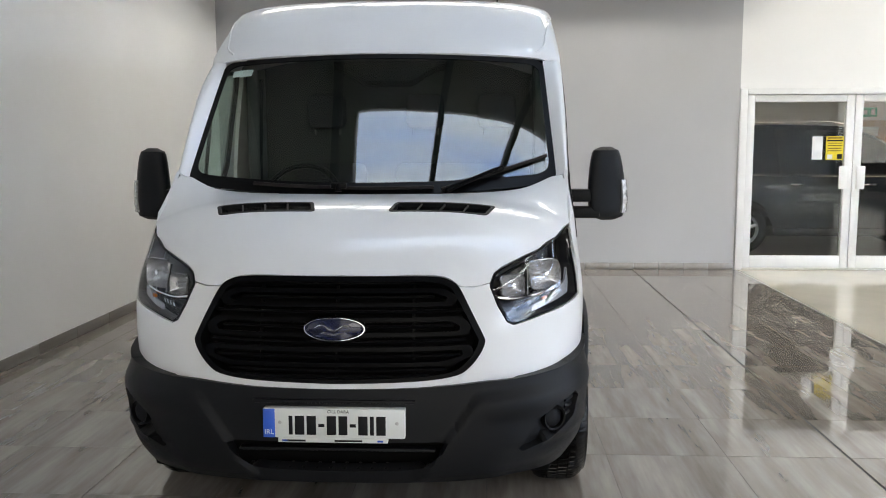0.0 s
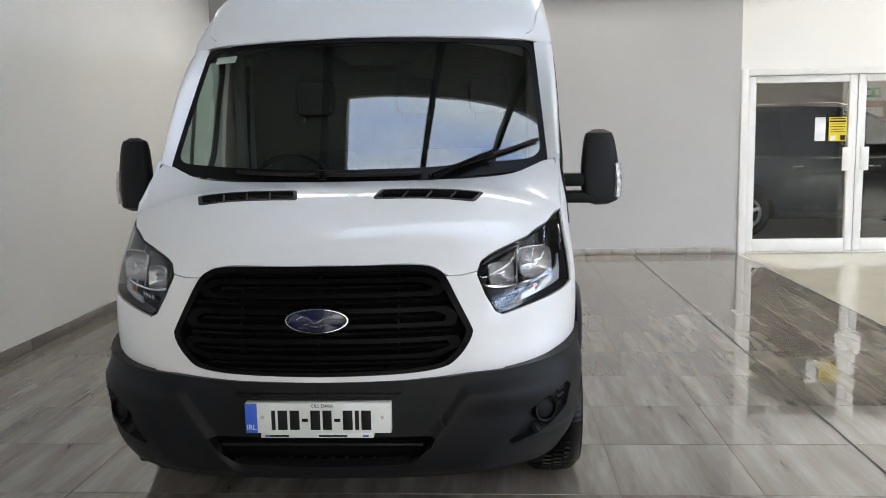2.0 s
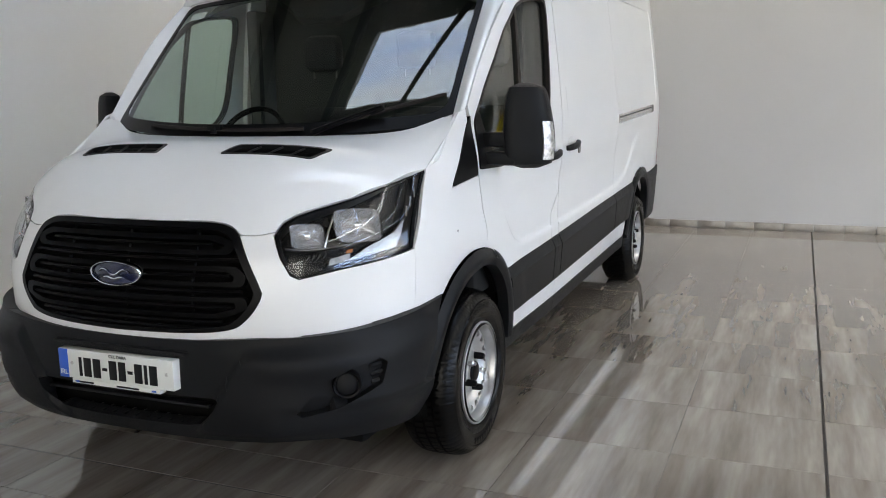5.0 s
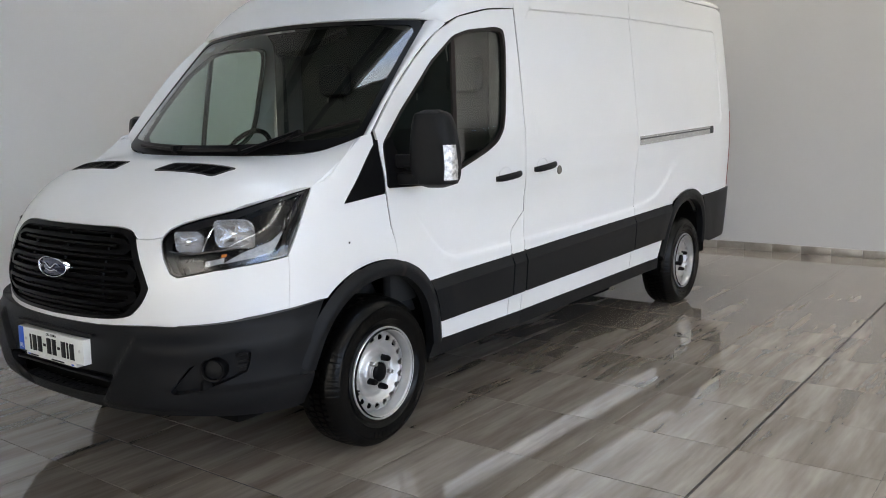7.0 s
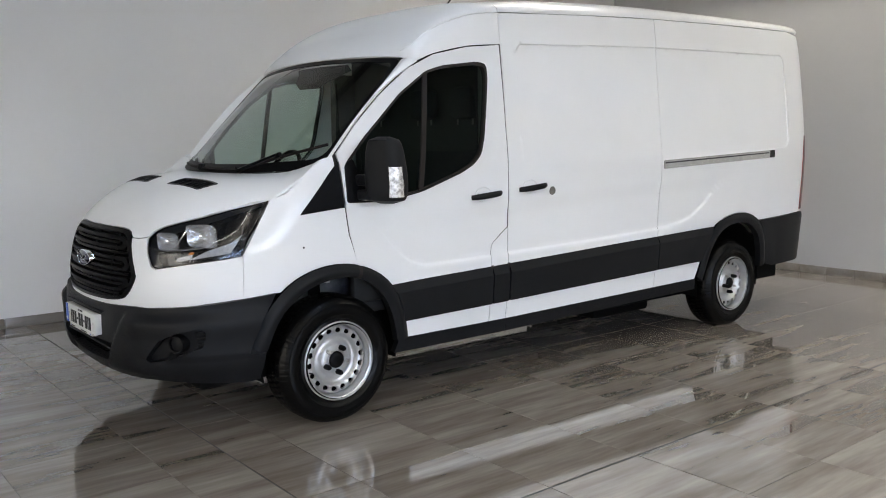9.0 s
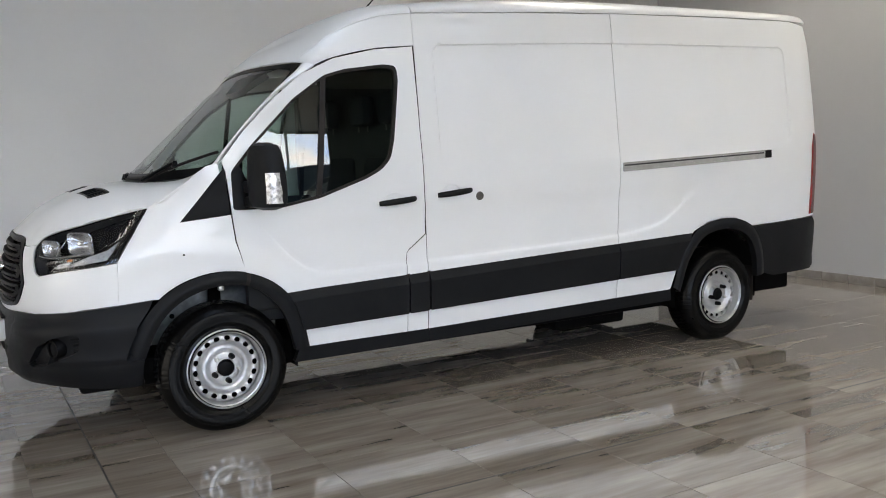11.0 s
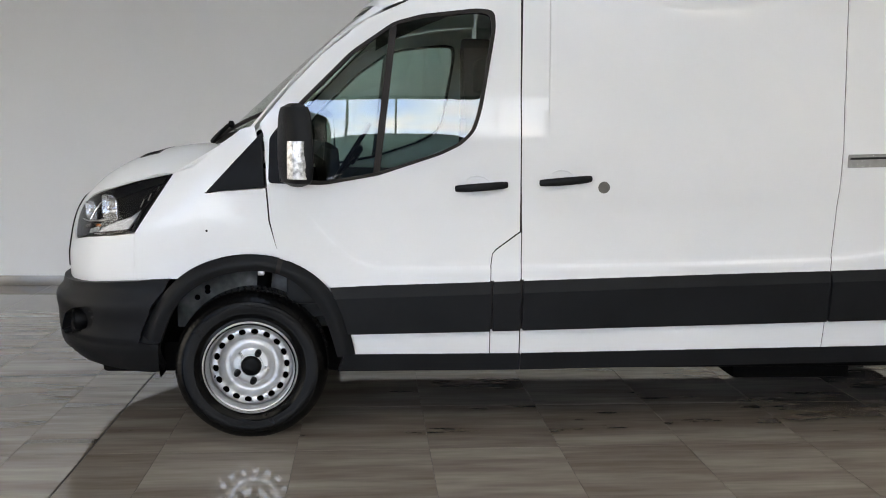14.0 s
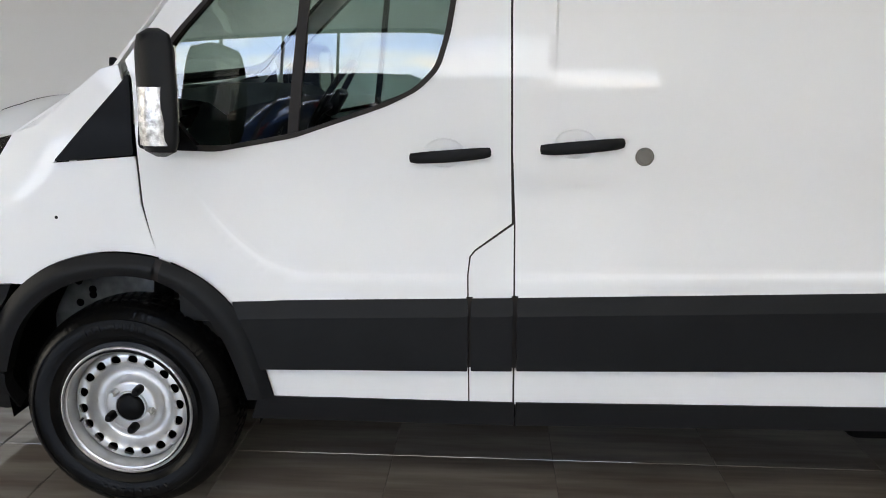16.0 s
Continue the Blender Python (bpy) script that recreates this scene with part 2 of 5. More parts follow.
def inside(px, py, poly):
    res = np.zeros(len(px), bool)
    x0, y0 = poly[-1]
    for x1, y1 in poly:
        if y0 != y1:
            res ^= ((y0 > py) != (y1 > py)) & (px < (x1 - x0) * (py - y0) / (y1 - y0) + x0)
        x0, y0 = x1, y1
    return res


def resample(poly, step):
    out = []
    for a, b in zip(poly, poly[1:] + poly[:1]):
        k = max(1, int(math.ceil(math.dist(a, b) / step)))
        out += [(a[0] + (b[0] - a[0]) * j / k, a[1] + (b[1] - a[1]) * j / k) for j in range(k)]
    clean = []
    for p in out:
        if not clean or math.dist(p, clean[-1]) > 1e-5:
            clean.append(p)
    if math.dist(clean[0], clean[-1]) < 1e-5:
        clean.pop()
    return clean


def skin(outline, fmap, out, holes=(), step=0.05, lip=0.015, scale=(1, 1), lines=()):
    """A sheet of the shape of a flat outline, laid on a curved surface by fmap(u, v), with turned-in edges of depth lip.
    out: a point inside the body, from which the sheet faces away. scale: metres a unit of u and v."""
    from mathutils.geometry import delaunay_2d_cdt
    su, sv = scale
    loops = [resample([(p[0] * su, p[1] * sv) for p in lp], step * 0.6) for lp in (outline, *holes)]
    pts, edges = [], []
    for lp in loops:
        k = len(pts)
        pts += lp
        edges += [(k + i, k + (i + 1) % len(lp)) for i in range(len(lp))]
    for ln in lines:            # creases inside the outline
        q = np.array(ln, float) * np.array(scale)
        ok = inside(q[:, 0], q[:, 1], loops[0])
        near = np.min(np.hypot(q[:, None, 0] - np.array(pts)[None, :, 0], q[:, None, 1] - np.array(pts)[None, :, 1]), axis=1)
        run = None
        for p, good in zip(q, ok & (near > 0.004)):
            if not good:
                run = None
                continue
            pts.append((float(p[0]), float(p[1])))
            if run is not None:
                edges.append((run, len(pts) - 1))
            run = len(pts) - 1
    us, vs = [p[0] for p in loops[0]], [p[1] for p in loops[0]]
    gu, gv = np.meshgrid(np.arange(min(us) + step / 2, max(us), step), np.arange(min(vs) + step / 2, max(vs), step))
    gu, gv = gu.ravel(), gv.ravel()
    ok = inside(gu, gv, loops[0])
    for h in loops[1:]:
        ok &= ~inside(gu, gv, h)
    edge = np.array(pts)
    gu, gv = gu[ok], gv[ok]
    if len(gu):
        d = np.min(np.hypot(gu[:, None] - edge[None, :, 0], gv[:, None] - edge[None, :, 1]), axis=1)
        pts += [(float(a), float(b)) for a, b in zip(gu[d > step * 0.4], gv[d > step * 0.4])]
    vv, _, faces, *_ = delaunay_2d_cdt([Vector(p) for p in pts], edges, [], 0, 1e-7)
    cen = np.array([sum((vv[i] for i in f), Vector((0, 0))) / len(f) for f in faces])
    keep = inside(cen[:, 0], cen[:, 1], loops[0])
    for h in loops[1:]:
        keep &= ~inside(cen[:, 0], cen[:, 1], h)
    keep &= np.array([abs((vv[f[1]] - vv[f[0]]).cross(vv[f[2]] - vv[f[0]])) > 2e-7 for f in faces])
    bm = bmesh.new()
    bv = [bm.verts.new(fmap(p[0] / su, p[1] / sv)) for p in vv]
    for f, k in zip(faces, keep):
        if k:
            try:
                bm.faces.new([bv[i] for i in f])
            except ValueError:
                pass
    bmesh.ops.delete(bm, geom=[v for v in bm.verts if not v.link_faces], context="VERTS")
    face_out(bm, out)
    if lip:
        rim(bm, lip)
    return bm


def face_out(bm, out):
    bm.normal_update()
    o = Vector(out)
    if sum(f.normal.dot(f.calc_center_median() - o) * f.calc_area() for f in bm.faces) < 0:
        bmesh.ops.reverse_faces(bm, faces=bm.faces[:])
        bm.normal_update()


def rim(bm, lip):
    """Turn the open edges in by lip."""
    edges = [e for e in bm.edges if len(e.link_faces) == 1]
    low = {}
    for e in edges:
        for v in e.verts:
            if v not in low:
                low[v] = v.co - v.normal * lip
    made = {v: bm.verts.new(c) for v, c in low.items()}
    for e in edges:
        lp = e.link_loops[0]
        a, b = lp.vert, lp.link_loop_next.vert
        bm.faces.new((b, a, made[a], made[b]))
        e.smooth = False


def loft(rows, out, closed=False, lip=0.0):
    """A sheet through rows of points, all of one length."""
    bm = bmesh.new()
    g = [[bm.verts.new(p) for p in r] for r in rows]
    for a, b in zip(g, g[1:]):
        n = len(a)
        for i in range(n if closed else n - 1):
            try:
                bm.faces.new((a[i], a[(i + 1) % n], b[(i + 1) % n], b[i]))
            except ValueError:
                pass
    bmesh.ops.remove_doubles(bm, verts=bm.verts[:], dist=1e-5)
    face_out(bm, out)
    if lip:
        rim(bm, lip)
    return bm


def box(bm, lo, hi, bevel=0.0, m=None):
    r = bmesh.ops.create_cube(bm, size=1)
    vs = r["verts"]
    for v in vs:
        v.co = Vector([lo[k] + (v.co[k] + 0.5) * (hi[k] - lo[k]) for k in range(3)])
    if bevel:
        es = list({e for v in vs for e in v.link_edges})
        vs = list({v for f in bmesh.ops.bevel(bm, geom=es, offset=bevel, segments=2, profile=0.5, affect="EDGES")["faces"] for v in f.verts} | {v for v in vs if v.is_valid})
    if m is not None:
        bmesh.ops.transform(bm, matrix=m, verts=vs)
    return bm


def boxed(lo, hi, bevel=0.004, m=None):
    return box(bmesh.new(), lo, hi, bevel, m)


def lathe(profile, n=64, axis="x"):
    """A turned shape round the x axis from (radius, x) pairs."""
    rows = [[(x, r * math.cos(a), r * math.sin(a)) for a in (2 * math.pi * k / n for k in range(n))] for r, x in profile]
    bm = bmesh.new()
    g = [[bm.verts.new(p) for p in r] for r in rows]
    for a, b in zip(g, g[1:]):
        for i in range(n):
            bm.faces.new((a[i], a[(i + 1) % n], b[(i + 1) % n], b[i]))
    bmesh.ops.remove_doubles(bm, verts=bm.verts[:], dist=1e-5)
    bmesh.ops.recalc_face_normals(bm, faces=bm.faces[:])
    return bm


def tube(path, r, n=8, closed=False, flat=1.0):
    """A bar of round or flattened section along a path."""
    p = [Vector(q) for q in path]
    bm = bmesh.new()
    rings = []
    m = len(p)
    up = Vector((0, 0, 1))
    for i, c in enumerate(p):
        a = p[(i - 1) % m] if closed or i else p[i]
        b = p[(i + 1) % m] if closed or i < m - 1 else p[i]
        t = (b - a).normalized()
        s = t.cross(up)
        s = s.normalized() if s.length > 1e-4 else Vector((1, 0, 0))
        w = s.cross(t)
        rr = r(i / (m - 1)) if callable(r) else r
        rings.append([bm.verts.new(c + s * rr * flat * math.cos(k) + w * rr * math.sin(k)) for k in (2 * math.pi * j / n for j in range(n))])
    for i in range(m if closed else m - 1):
        a, b = rings[i], rings[(i + 1) % m]
        for j in range(n):
            bm.faces.new((a[j], a[(j + 1) % n], b[(j + 1) % n], b[j]))
    if not closed:
        bm.faces.new(rings[0][::-1])
        bm.faces.new(rings[-1])
    bmesh.ops.recalc_face_normals(bm, faces=bm.faces[:])
    return bm


def mirrored(bm):
    b2 = bm.copy()
    bmesh.ops.scale(b2, vec=(-1, 1, 1), verts=b2.verts[:])
    bmesh.ops.reverse_faces(b2, faces=b2.faces[:])
    return b2


def to_mesh(name, bm, mat, sharp=40):
    bm.normal_update()
    for e in bm.edges:
        if len(e.link_faces) == 2 and e.calc_face_angle(0) > radians(sharp):
            e.smooth = False
    for f in bm.faces:
        f.smooth = True
    me = bpy.data.meshes.new(name)
    bm.to_mesh(me)
    bm.free()
    me.materials.append(mat)
    return me


def part(name, bm, mat, parent=None, label="", kind="", sharp=40):
    ob = new(name, to_mesh(name, bm, mat, sharp))
    ob.parent = parent
    if label or kind:
        tagged(ob, label, kind=kind)
    return ob


def thing(name, label, category, at=None, group="", kind=""):
    ob = new(name)
    ob.empty_display_size = 0.1
    if at is not None:
        ob.matrix_world = at
    return tagged(ob, label, category, group, kind)


def words(name, text, size, m, mat, parent):
    c = bpy.data.curves.new(name, "FONT")
    c.body, c.size, c.extrude, c.align_x, c.align_y = text, size, 0.0006, "CENTER", "CENTER"
    tmp = bpy.data.objects.new(name, c)
    me = bpy.data.meshes.new_from_object(tmp)
    bpy.data.objects.remove(tmp)
    me.transform(m)
    me.materials.clear()
    me.materials.append(mat)
    ob = new(name, me)
    ob.parent = parent
    return ob


# ---- the room ----
LEFT, BACK, RIGHT, FRONT, HIGH = -2.82, 6.77, 11.0, -9.5, 5.2
EDGE = 3.64                       # where the wood-look tiles end
DOOR0, DOOR1, DOORH = 3.61, 6.36, 2.22


def structure(name, bm, mat, label, category):
    return tagged(part(name, bm, mat), label, category, kind="structure")


structure("wall_left", boxed((LEFT - 0.2, FRONT, -0.1), (LEFT, BACK + 0.2, HIGH), 0), WALL_L, "white painted plaster wall along the van", "wall")
structure("wall_back", boxed((LEFT, BACK, -0.1), (DOOR0, BACK + 0.2, HIGH), 0), WALL_B, "pale grey painted wall behind the van", "wall")
wd = boxed((DOOR0, BACK, DOORH), (DOOR1, BACK + 0.2, HIGH), 0)
box(wd, (DOOR1, BACK, -0.1), (6.6, BACK + 0.2, HIGH))
# unseen end wall, darkened so that the side glass reflects no bright wall
structure("wall_end", boxed((6.6, BACK, -0.1), (RIGHT, BACK + 0.2, HIGH), 0), WALL_UNLIT, "unseen end wall, darkened to look unlit in reflections", "wall")
structure("wall_door", wd, WALL_L, "white painted wall over the double door", "wall")

# glazed side of the showroom
GLASS_END, HEAD = 3.6, 3.85
fac = boxed((RIGHT, FRONT, -0.1), (RIGHT + 0.2, GLASS_END, 0.25), 0)
box(fac, (RIGHT, FRONT, HEAD), (RIGHT + 0.2, GLASS_END, HIGH))
# unseen pier, darkened in the same way as the end wall
structure("wall_pier", boxed((RIGHT, GLASS_END, -0.1), (RIGHT + 0.2, BACK + 0.2, HIGH), 0), WALL_UNLIT, "unseen pier beside the glazing, darkened to look unlit", "wall")
structure("wall_right", fac, WALL_L, "white wall above and below the shopfront glazing", "wall")
fr = boxed((LEFT, FRONT - 0.2, -0.1), (RIGHT + 0.2, FRONT, 0.25), 0)
box(fr, (LEFT, FRONT - 0.2, 4.3), (RIGHT + 0.2, FRONT, HIGH))
box(fr, (LEFT, FRONT - 0.2, 0.25), (-0.8, FRONT, 4.3))
box(fr, (6.0, FRONT - 0.2, 0.25), (RIGHT + 0.2, FRONT, 4.3))
structure("wall_front", fr, WALL_L, "unseen white wall with added glazing facing the van", "wall")


def shopfront(name, a, b, along):
    """A run of glazing bars and panes between two ends."""
    w = tagged(new(name), "dark metal framed shopfront glazing", "window", kind="structure")
    n = max(2, round((b - a) / 1.8))
    for k in range(n + 1):
        c = a + (b - a) * k / n
        lo, hi = ((RIGHT + 0.05, c - 0.035, 0.25), (RIGHT + 0.15, c + 0.035, HEAD)) if along == "y" else ((c - 0.035, FRONT - 0.15, 0.25), (c + 0.035, FRONT - 0.05, 4.3))
        part("mullion", boxed(lo, hi), BEAM, w)
    for z in (0.25, HEAD - 0.06 if along == "y" else 4.24):
        lo, hi = ((RIGHT + 0.06, a, z), (RIGHT + 0.14, b, z + 0.06)) if along == "y" else ((a, FRONT - 0.14, z), (b, FRONT - 0.06, z + 0.06))
        part("transom", boxed(lo, hi), BEAM, w)
    return w


shopfront("window_1", FRONT, GLASS_END, "y")
# this front glazing is unseen, added to light the van's nose
shopfront("added_front_window", -0.8, 6.0, "x")

# ceiling with a rooflight
RL = (-0.68, 4.2, -0.32, 0.64)                 # x0, x1, y0, y1 of the rooflights
# unseen strips: three assumed from the flank's streaks, the last added to brighten walls
STRIPS = [(5.3, 6.0, -6.0, 6.2), (7.1, 7.8, -6.0, 6.2), (8.9, 9.6, -6.0, 6.2), (-2.3, 3.2, 4.2, 5.5)]
cx = sorted({LEFT - 0.2, RIGHT + 0.2} | {v for r in (RL, *STRIPS) for v in r[:2]})
cy = sorted({FRONT - 0.2, BACK + 0.2} | {v for r in (RL, *STRIPS) for v in r[2:]})
ce = bmesh.new()
for x0, x1 in zip(cx, cx[1:]):
    for y0, y1 in zip(cy, cy[1:]):
        if not any(r[0] <= x0 < r[1] and r[2] <= y0 < r[3] for r in (RL, *STRIPS)):
            box(ce, (x0, y0, HIGH), (x1, y1, HIGH + 0.2))
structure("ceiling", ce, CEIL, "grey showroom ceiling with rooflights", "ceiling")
for k in range(9):
    x = -2.41 + 1.47 * k
    structure("ceiling_beam", boxed((x - 0.05, FRONT, HIGH - 0.22), (x + 0.05, BACK, HIGH - 0.01)), BEAM, "dark steel beam under the ceiling", "beam")
for r in (RL, *STRIPS):
    structure("backdrop", boxed((r[0] - 0.3, r[2] - 0.3, HIGH + 0.6), (r[1] + 0.3, r[3] + 0.3, HIGH + 0.62), 0), ROOFSKY if r is RL else PALESKY, "bright sky over a rooflight or an added light strip", "sky")
structure("backdrop", boxed((RIGHT + 16, FRONT - 18, 0.6), (RIGHT + 16.1, BACK + 18, 16), 0), SKYMAT, "cloudy sky outside the shopfront", "sky")
# glowing sky behind the added front glazing
structure("backdrop", boxed((LEFT - 18, FRONT - 16.1, 0.6), (RIGHT + 16, FRONT - 16, 16), 0), YARDSKY, "cloudy sky outside the shopfront", "sky")
structure("ground", boxed((LEFT - 60, FRONT - 60, -0.3), (RIGHT + 60, BACK + 60, -0.12), 0), ASPHALT, "asphalt yard outside the showroom", "ground")

structure("soffit_back", boxed((LEFT, BACK - 0.30, 3.36), (EDGE, BACK - 0.001, 3.6), 0), WALL_L, "white soffit along the wall", "soffit")
structure("soffit_left", boxed((LEFT + 0.001, 2.0, 3.36), (LEFT + 0.30, BACK - 0.301, 3.6), 0), WALL_L, "white soffit along the wall", "soffit")

# floor bed and the cream floor beyond the tiles
floor = structure("floor", boxed((LEFT, FRONT, -0.1), (EDGE, BACK, -0.0035), 0), GROUT, "polished wood-look tiles in grey brown tones", "floor")
structure("floor_hall", boxed((EDGE, FRONT, -0.1), (RIGHT, BACK, 0.0), 0), CREAM, "smooth cream polished floor", "floor")
part("edge_strip", boxed((EDGE - 0.012, FRONT, -0.02), (EDGE - 0.001, BACK, 0.002), 0.001), ALLOY, floor, "pale metal edge strip")

# skirting of cut tiles
def skirting(name, n, at, size, out):
    s = tagged(new(name), "skirting of cut grey brown tiles", "skirting", kind="structure")
    for k in range(n):
        lo = [at[0] + size[0] * k, at[1] + size[1] * k, 0.001]
        hi = [lo[0] + (size[0] - 0.004 if size[0] else out[0]), lo[1] + (size[1] - 0.004 if size[1] else out[1]), 0.085]
        a = [min(p, q) for p, q in zip(lo, hi)]
        b = [max(p, q) for p, q in zip(lo, hi)]
        part("tile", boxed(a, b, 0.0015), SKIRT, s)


skirting("baseboard_back", 21, (LEFT + 0.012, BACK - 0.0005, 0), (0.305, 0, 0), (0, -0.011))
skirting("baseboard_left", 27, (LEFT + 0.0005, FRONT + 0.2, 0), (0, 0.603, 0), (0.011, 0))

# ---- the van: one smooth body surface, cut into its panels ----
side_x = curve((0.2, 0.92), (0.35, 0.948), (0.50, 0.970), (0.75, 0.990), (1.0, 1.003), (1.2, 1.012), (1.35, 1.014), (1.6, 0.996), (1.98, 0.952), (2.2, 0.923), (2.29, 0.910), (2.42, 0.888))
low_in = curve((-1.1, -0.05), (-0.4, -0.042), (-0.2, -0.036), (0.0, -0.030), (0.4, -0.012), (1.3, 0.0), (5, 0.0))
high_in = curve((-1.1, -0.085), (-0.4, -0.082), (-0.2, -0.075), (0.0, -0.065), (0.5, -0.030), (1.0, -0.010), (1.3, 0.0), (5, 0.0))
top_in = curve((-1.1, -0.03), (0.0, -0.028), (0.35, -0.012), (0.7, 0.0), (5, 0.0))
rear_in = curve((0, 0), (4.45, 0), (4.70, -0.012), (4.84, -0.045), (4.90, -0.09), (4.93, -0.16))
nose_y = curve((0.2, -1.0), (0.65, -1.015), (0.80, -1.015), (0.90, -0.998), (1.0, -0.970), (1.05, -0.945), (1.10, -0.908), (1.20, -0.828), (1.24, -0.795), (1.5, -0.60))
bump_y = curve((0.15, -0.86), (0.24, -0.930), (0.31, -0.990), (0.40, -1.020), (0.50, -1.028), (0.62, -1.026), (0.69, -1.021), (0.80, -1.015))
press_top = curve((1.4, 2.115), (2.77, 2.170), (4.5, 2.20))


scoop = curve((0.15, 1.16), (0.24, 1.08), (0.30, 1.005), (0.40, 0.895), (0.50, 0.825), (0.62, 0.795), (1.2, 0.805), (2.75, 0.85), (3.1, 0.90), (3.3, 1.00), (3.45, 1.12), (3.7, 1.2), (5, 1.25))
scoop_top = curve((0.15, 1.12), (1.1, 1.165), (2.75, 1.23), (5, 1.28))


def scoop_line(d):
    return [(y, scoop(y) + d) for y in np.arange(0.22, 3.4, 0.022)]


def ease(t):
    t = min(max(t, 0.0), 1.0)
    return t * t * (3 - 2 * t)


def flank(y, z):
    """Half the width of the van at a place along and a height."""
    a, b = low_in(y), high_in(y)
    w = side_x(z) + a + (b - a) * ease((z - 0.90) / 0.34) + top_in(y) * ease((z - 1.2) / 0.2) + rear_in(y)
    if 1.3 < y < 4.6 and z > 1.35:                 # the shallow pressed field of the load bay
        a, b = abs(y - 2.926) - 1.574 + 0.07, abs(z - press_top(y) + 0.385) - 0.385 + 0.07
        d = math.hypot(max(a, 0.0), max(b, 0.0)) + min(max(a, b), 0.0) - 0.07
        w -= 0.008 * ease(-d / 0.008) * ease((z - 1.36) / 0.22)
    if y > 0.2 and z < 1.4:                        # the hollow over the cladding, with a crease along its foot
        w -= 0.012 * ease((scoop_top(y) - z) / 0.13) * ease((z - scoop(y)) / 0.022) * ease((y - 0.22) / 0.40)
    for wy in (0.0, 3.75):                         # the flared sheet round the wheels
        r = math.hypot(y - wy, z - 0.36)
        if r < 0.70:
            w += 0.003 * ease((0.68 - r) / 0.09)
    return w


def press_line(d):
    """The edge of the pressed field, d inside it."""
    y0, y1, h, r = 1.352 + d, 4.50 - d, 0.77 - 2 * d, 0.07 - d
    pts = round_poly([(y0, -d - h), (y0, -d), (y1, -d), (y1, -d - h)], r, 6)
    long = resample(pts, 0.02)
    return [(y, press_top(y) + z) for y, z in long]


DEEP, PW, PB = 0.72, 2.4, 2.75


def front(phi, z):
    """The nose above the bumper, from its middle (0 degrees) round to the side (90)."""
    c, s = math.cos(radians(phi)), math.sin(radians(phi))
    y = nose_y(z) + DEEP * (1 - max(c, 0) ** (2 / PW))
    return Vector((flank(y, z) * s ** (2 / PW), y, z))


def side(y, z):
    """The flank, with the turn of the nose."""
    t = (y - nose_y(z)) / DEEP
    e = 1.0 if t >= 1 else (1 - (1 - max(t, 0)) ** PW) ** (1 / PW)
    return Vector((flank(y, z) * e, y, z))


def bump(phi, z):
    c, s = math.cos(radians(phi)), math.sin(radians(phi))
    up = ease((z - 0.60) / 0.11)
    p = PB
    y = bump_y(z) + (0.65 + 0.06 * up) * (1 - max(c, 0) ** (2 / p))
    tuck = -0.09 * ease((0.44 - z) / 0.22)
    xn = 0.98 * s ** (2 / p)
    lean = 0.332 + 0.68 * (z - 0.396)                           # the cheeks stand proud of the middle, beyond a slanting edge
    y -= 0.022 * ease((xn - lean) / 0.032) * ease((0.675 - z) / 0.05) * ease((z - 0.32) / 0.05) * ease((0.95 - xn) / 0.30)
    brow = ease((xn - 0.50) / 0.12) * ease((0.705 - z) / 0.090) * (1 - ease((0.60 - z) / 0.06))
    sole = ease((xn - 0.60) / 0.10) * ease((0.452 - z) / 0.010)
    y -= 0.008 * brow * ease((1.0 - xn) / 0.2) - 0.006 * sole
    return Vector(((flank(y, max(z, 0.5)) + 0.030 + 0.004 * brow - 0.010 * sole - 0.018 * ease((z - 0.62) / 0.09) + tuck) * s ** (2 / p), y, z))


def phi_x(x, z, p=PW, fn=None):
    """The angle at which the nose, or the bumper, is x wide at a height."""
    fn = fn or front
    lo, hi = 0.0, 89.9
    for _ in range(40):
        mid = (lo + hi) / 2
        if fn(mid, z)[0] < x:
            lo = mid
        else:
            hi = mid
    return lo


def phi_y(y, z, fn=None):
    fn = fn or front
    lo, hi = 0.0, 89.9
    for _ in range(40):
        mid = (lo + hi) / 2
        if fn(mid, z)[1] < y:
            lo = mid
        else:
            hi = mid
    return lo


def both(fn):
    """The map for angles to both sides of the middle."""
    def f(phi, z):
        v = fn(abs(phi), z)
        return v if phi >= 0 else Vector((-v.x, v.y, v.z))
    return f


def offset(fn, d, eps=0.004):
    """The same surface, d further out."""
    def f(u, v):
        p = fn(u, v)
        n = (fn(u + eps, v) - p).cross(fn(u, v + eps) - p)
        n.normalize()
        if n.dot(p - Vector((0, max(p.y, 0.6), 1.0))) < 0:
            n = -n
        return p + n * d
    return f


hood_z = curve((-1.0, 1.00), (-0.97, 1.045), (-0.94, 1.075), (-0.90, 1.108), (-0.85, 1.150), (-0.75, 1.216), (-0.66, 1.264), (-0.57, 1.301), (-0.49, 1.323), (-0.44, 1.332), (-0.3, 1.343), (-0.15, 1.356), (0.05, 1.38))
hood_e = curve((-1.0, 0.36), (-0.92, 0.40), (-0.885, 0.46), (-0.84, 0.56), (-0.775, 0.605), (-0.717, 0.66), (-0.634, 0.75), (-0.5, 0.84), (-0.348, 0.905), (-0.25, 0.92), (-0.03, 0.89), (0.1, 0.88))
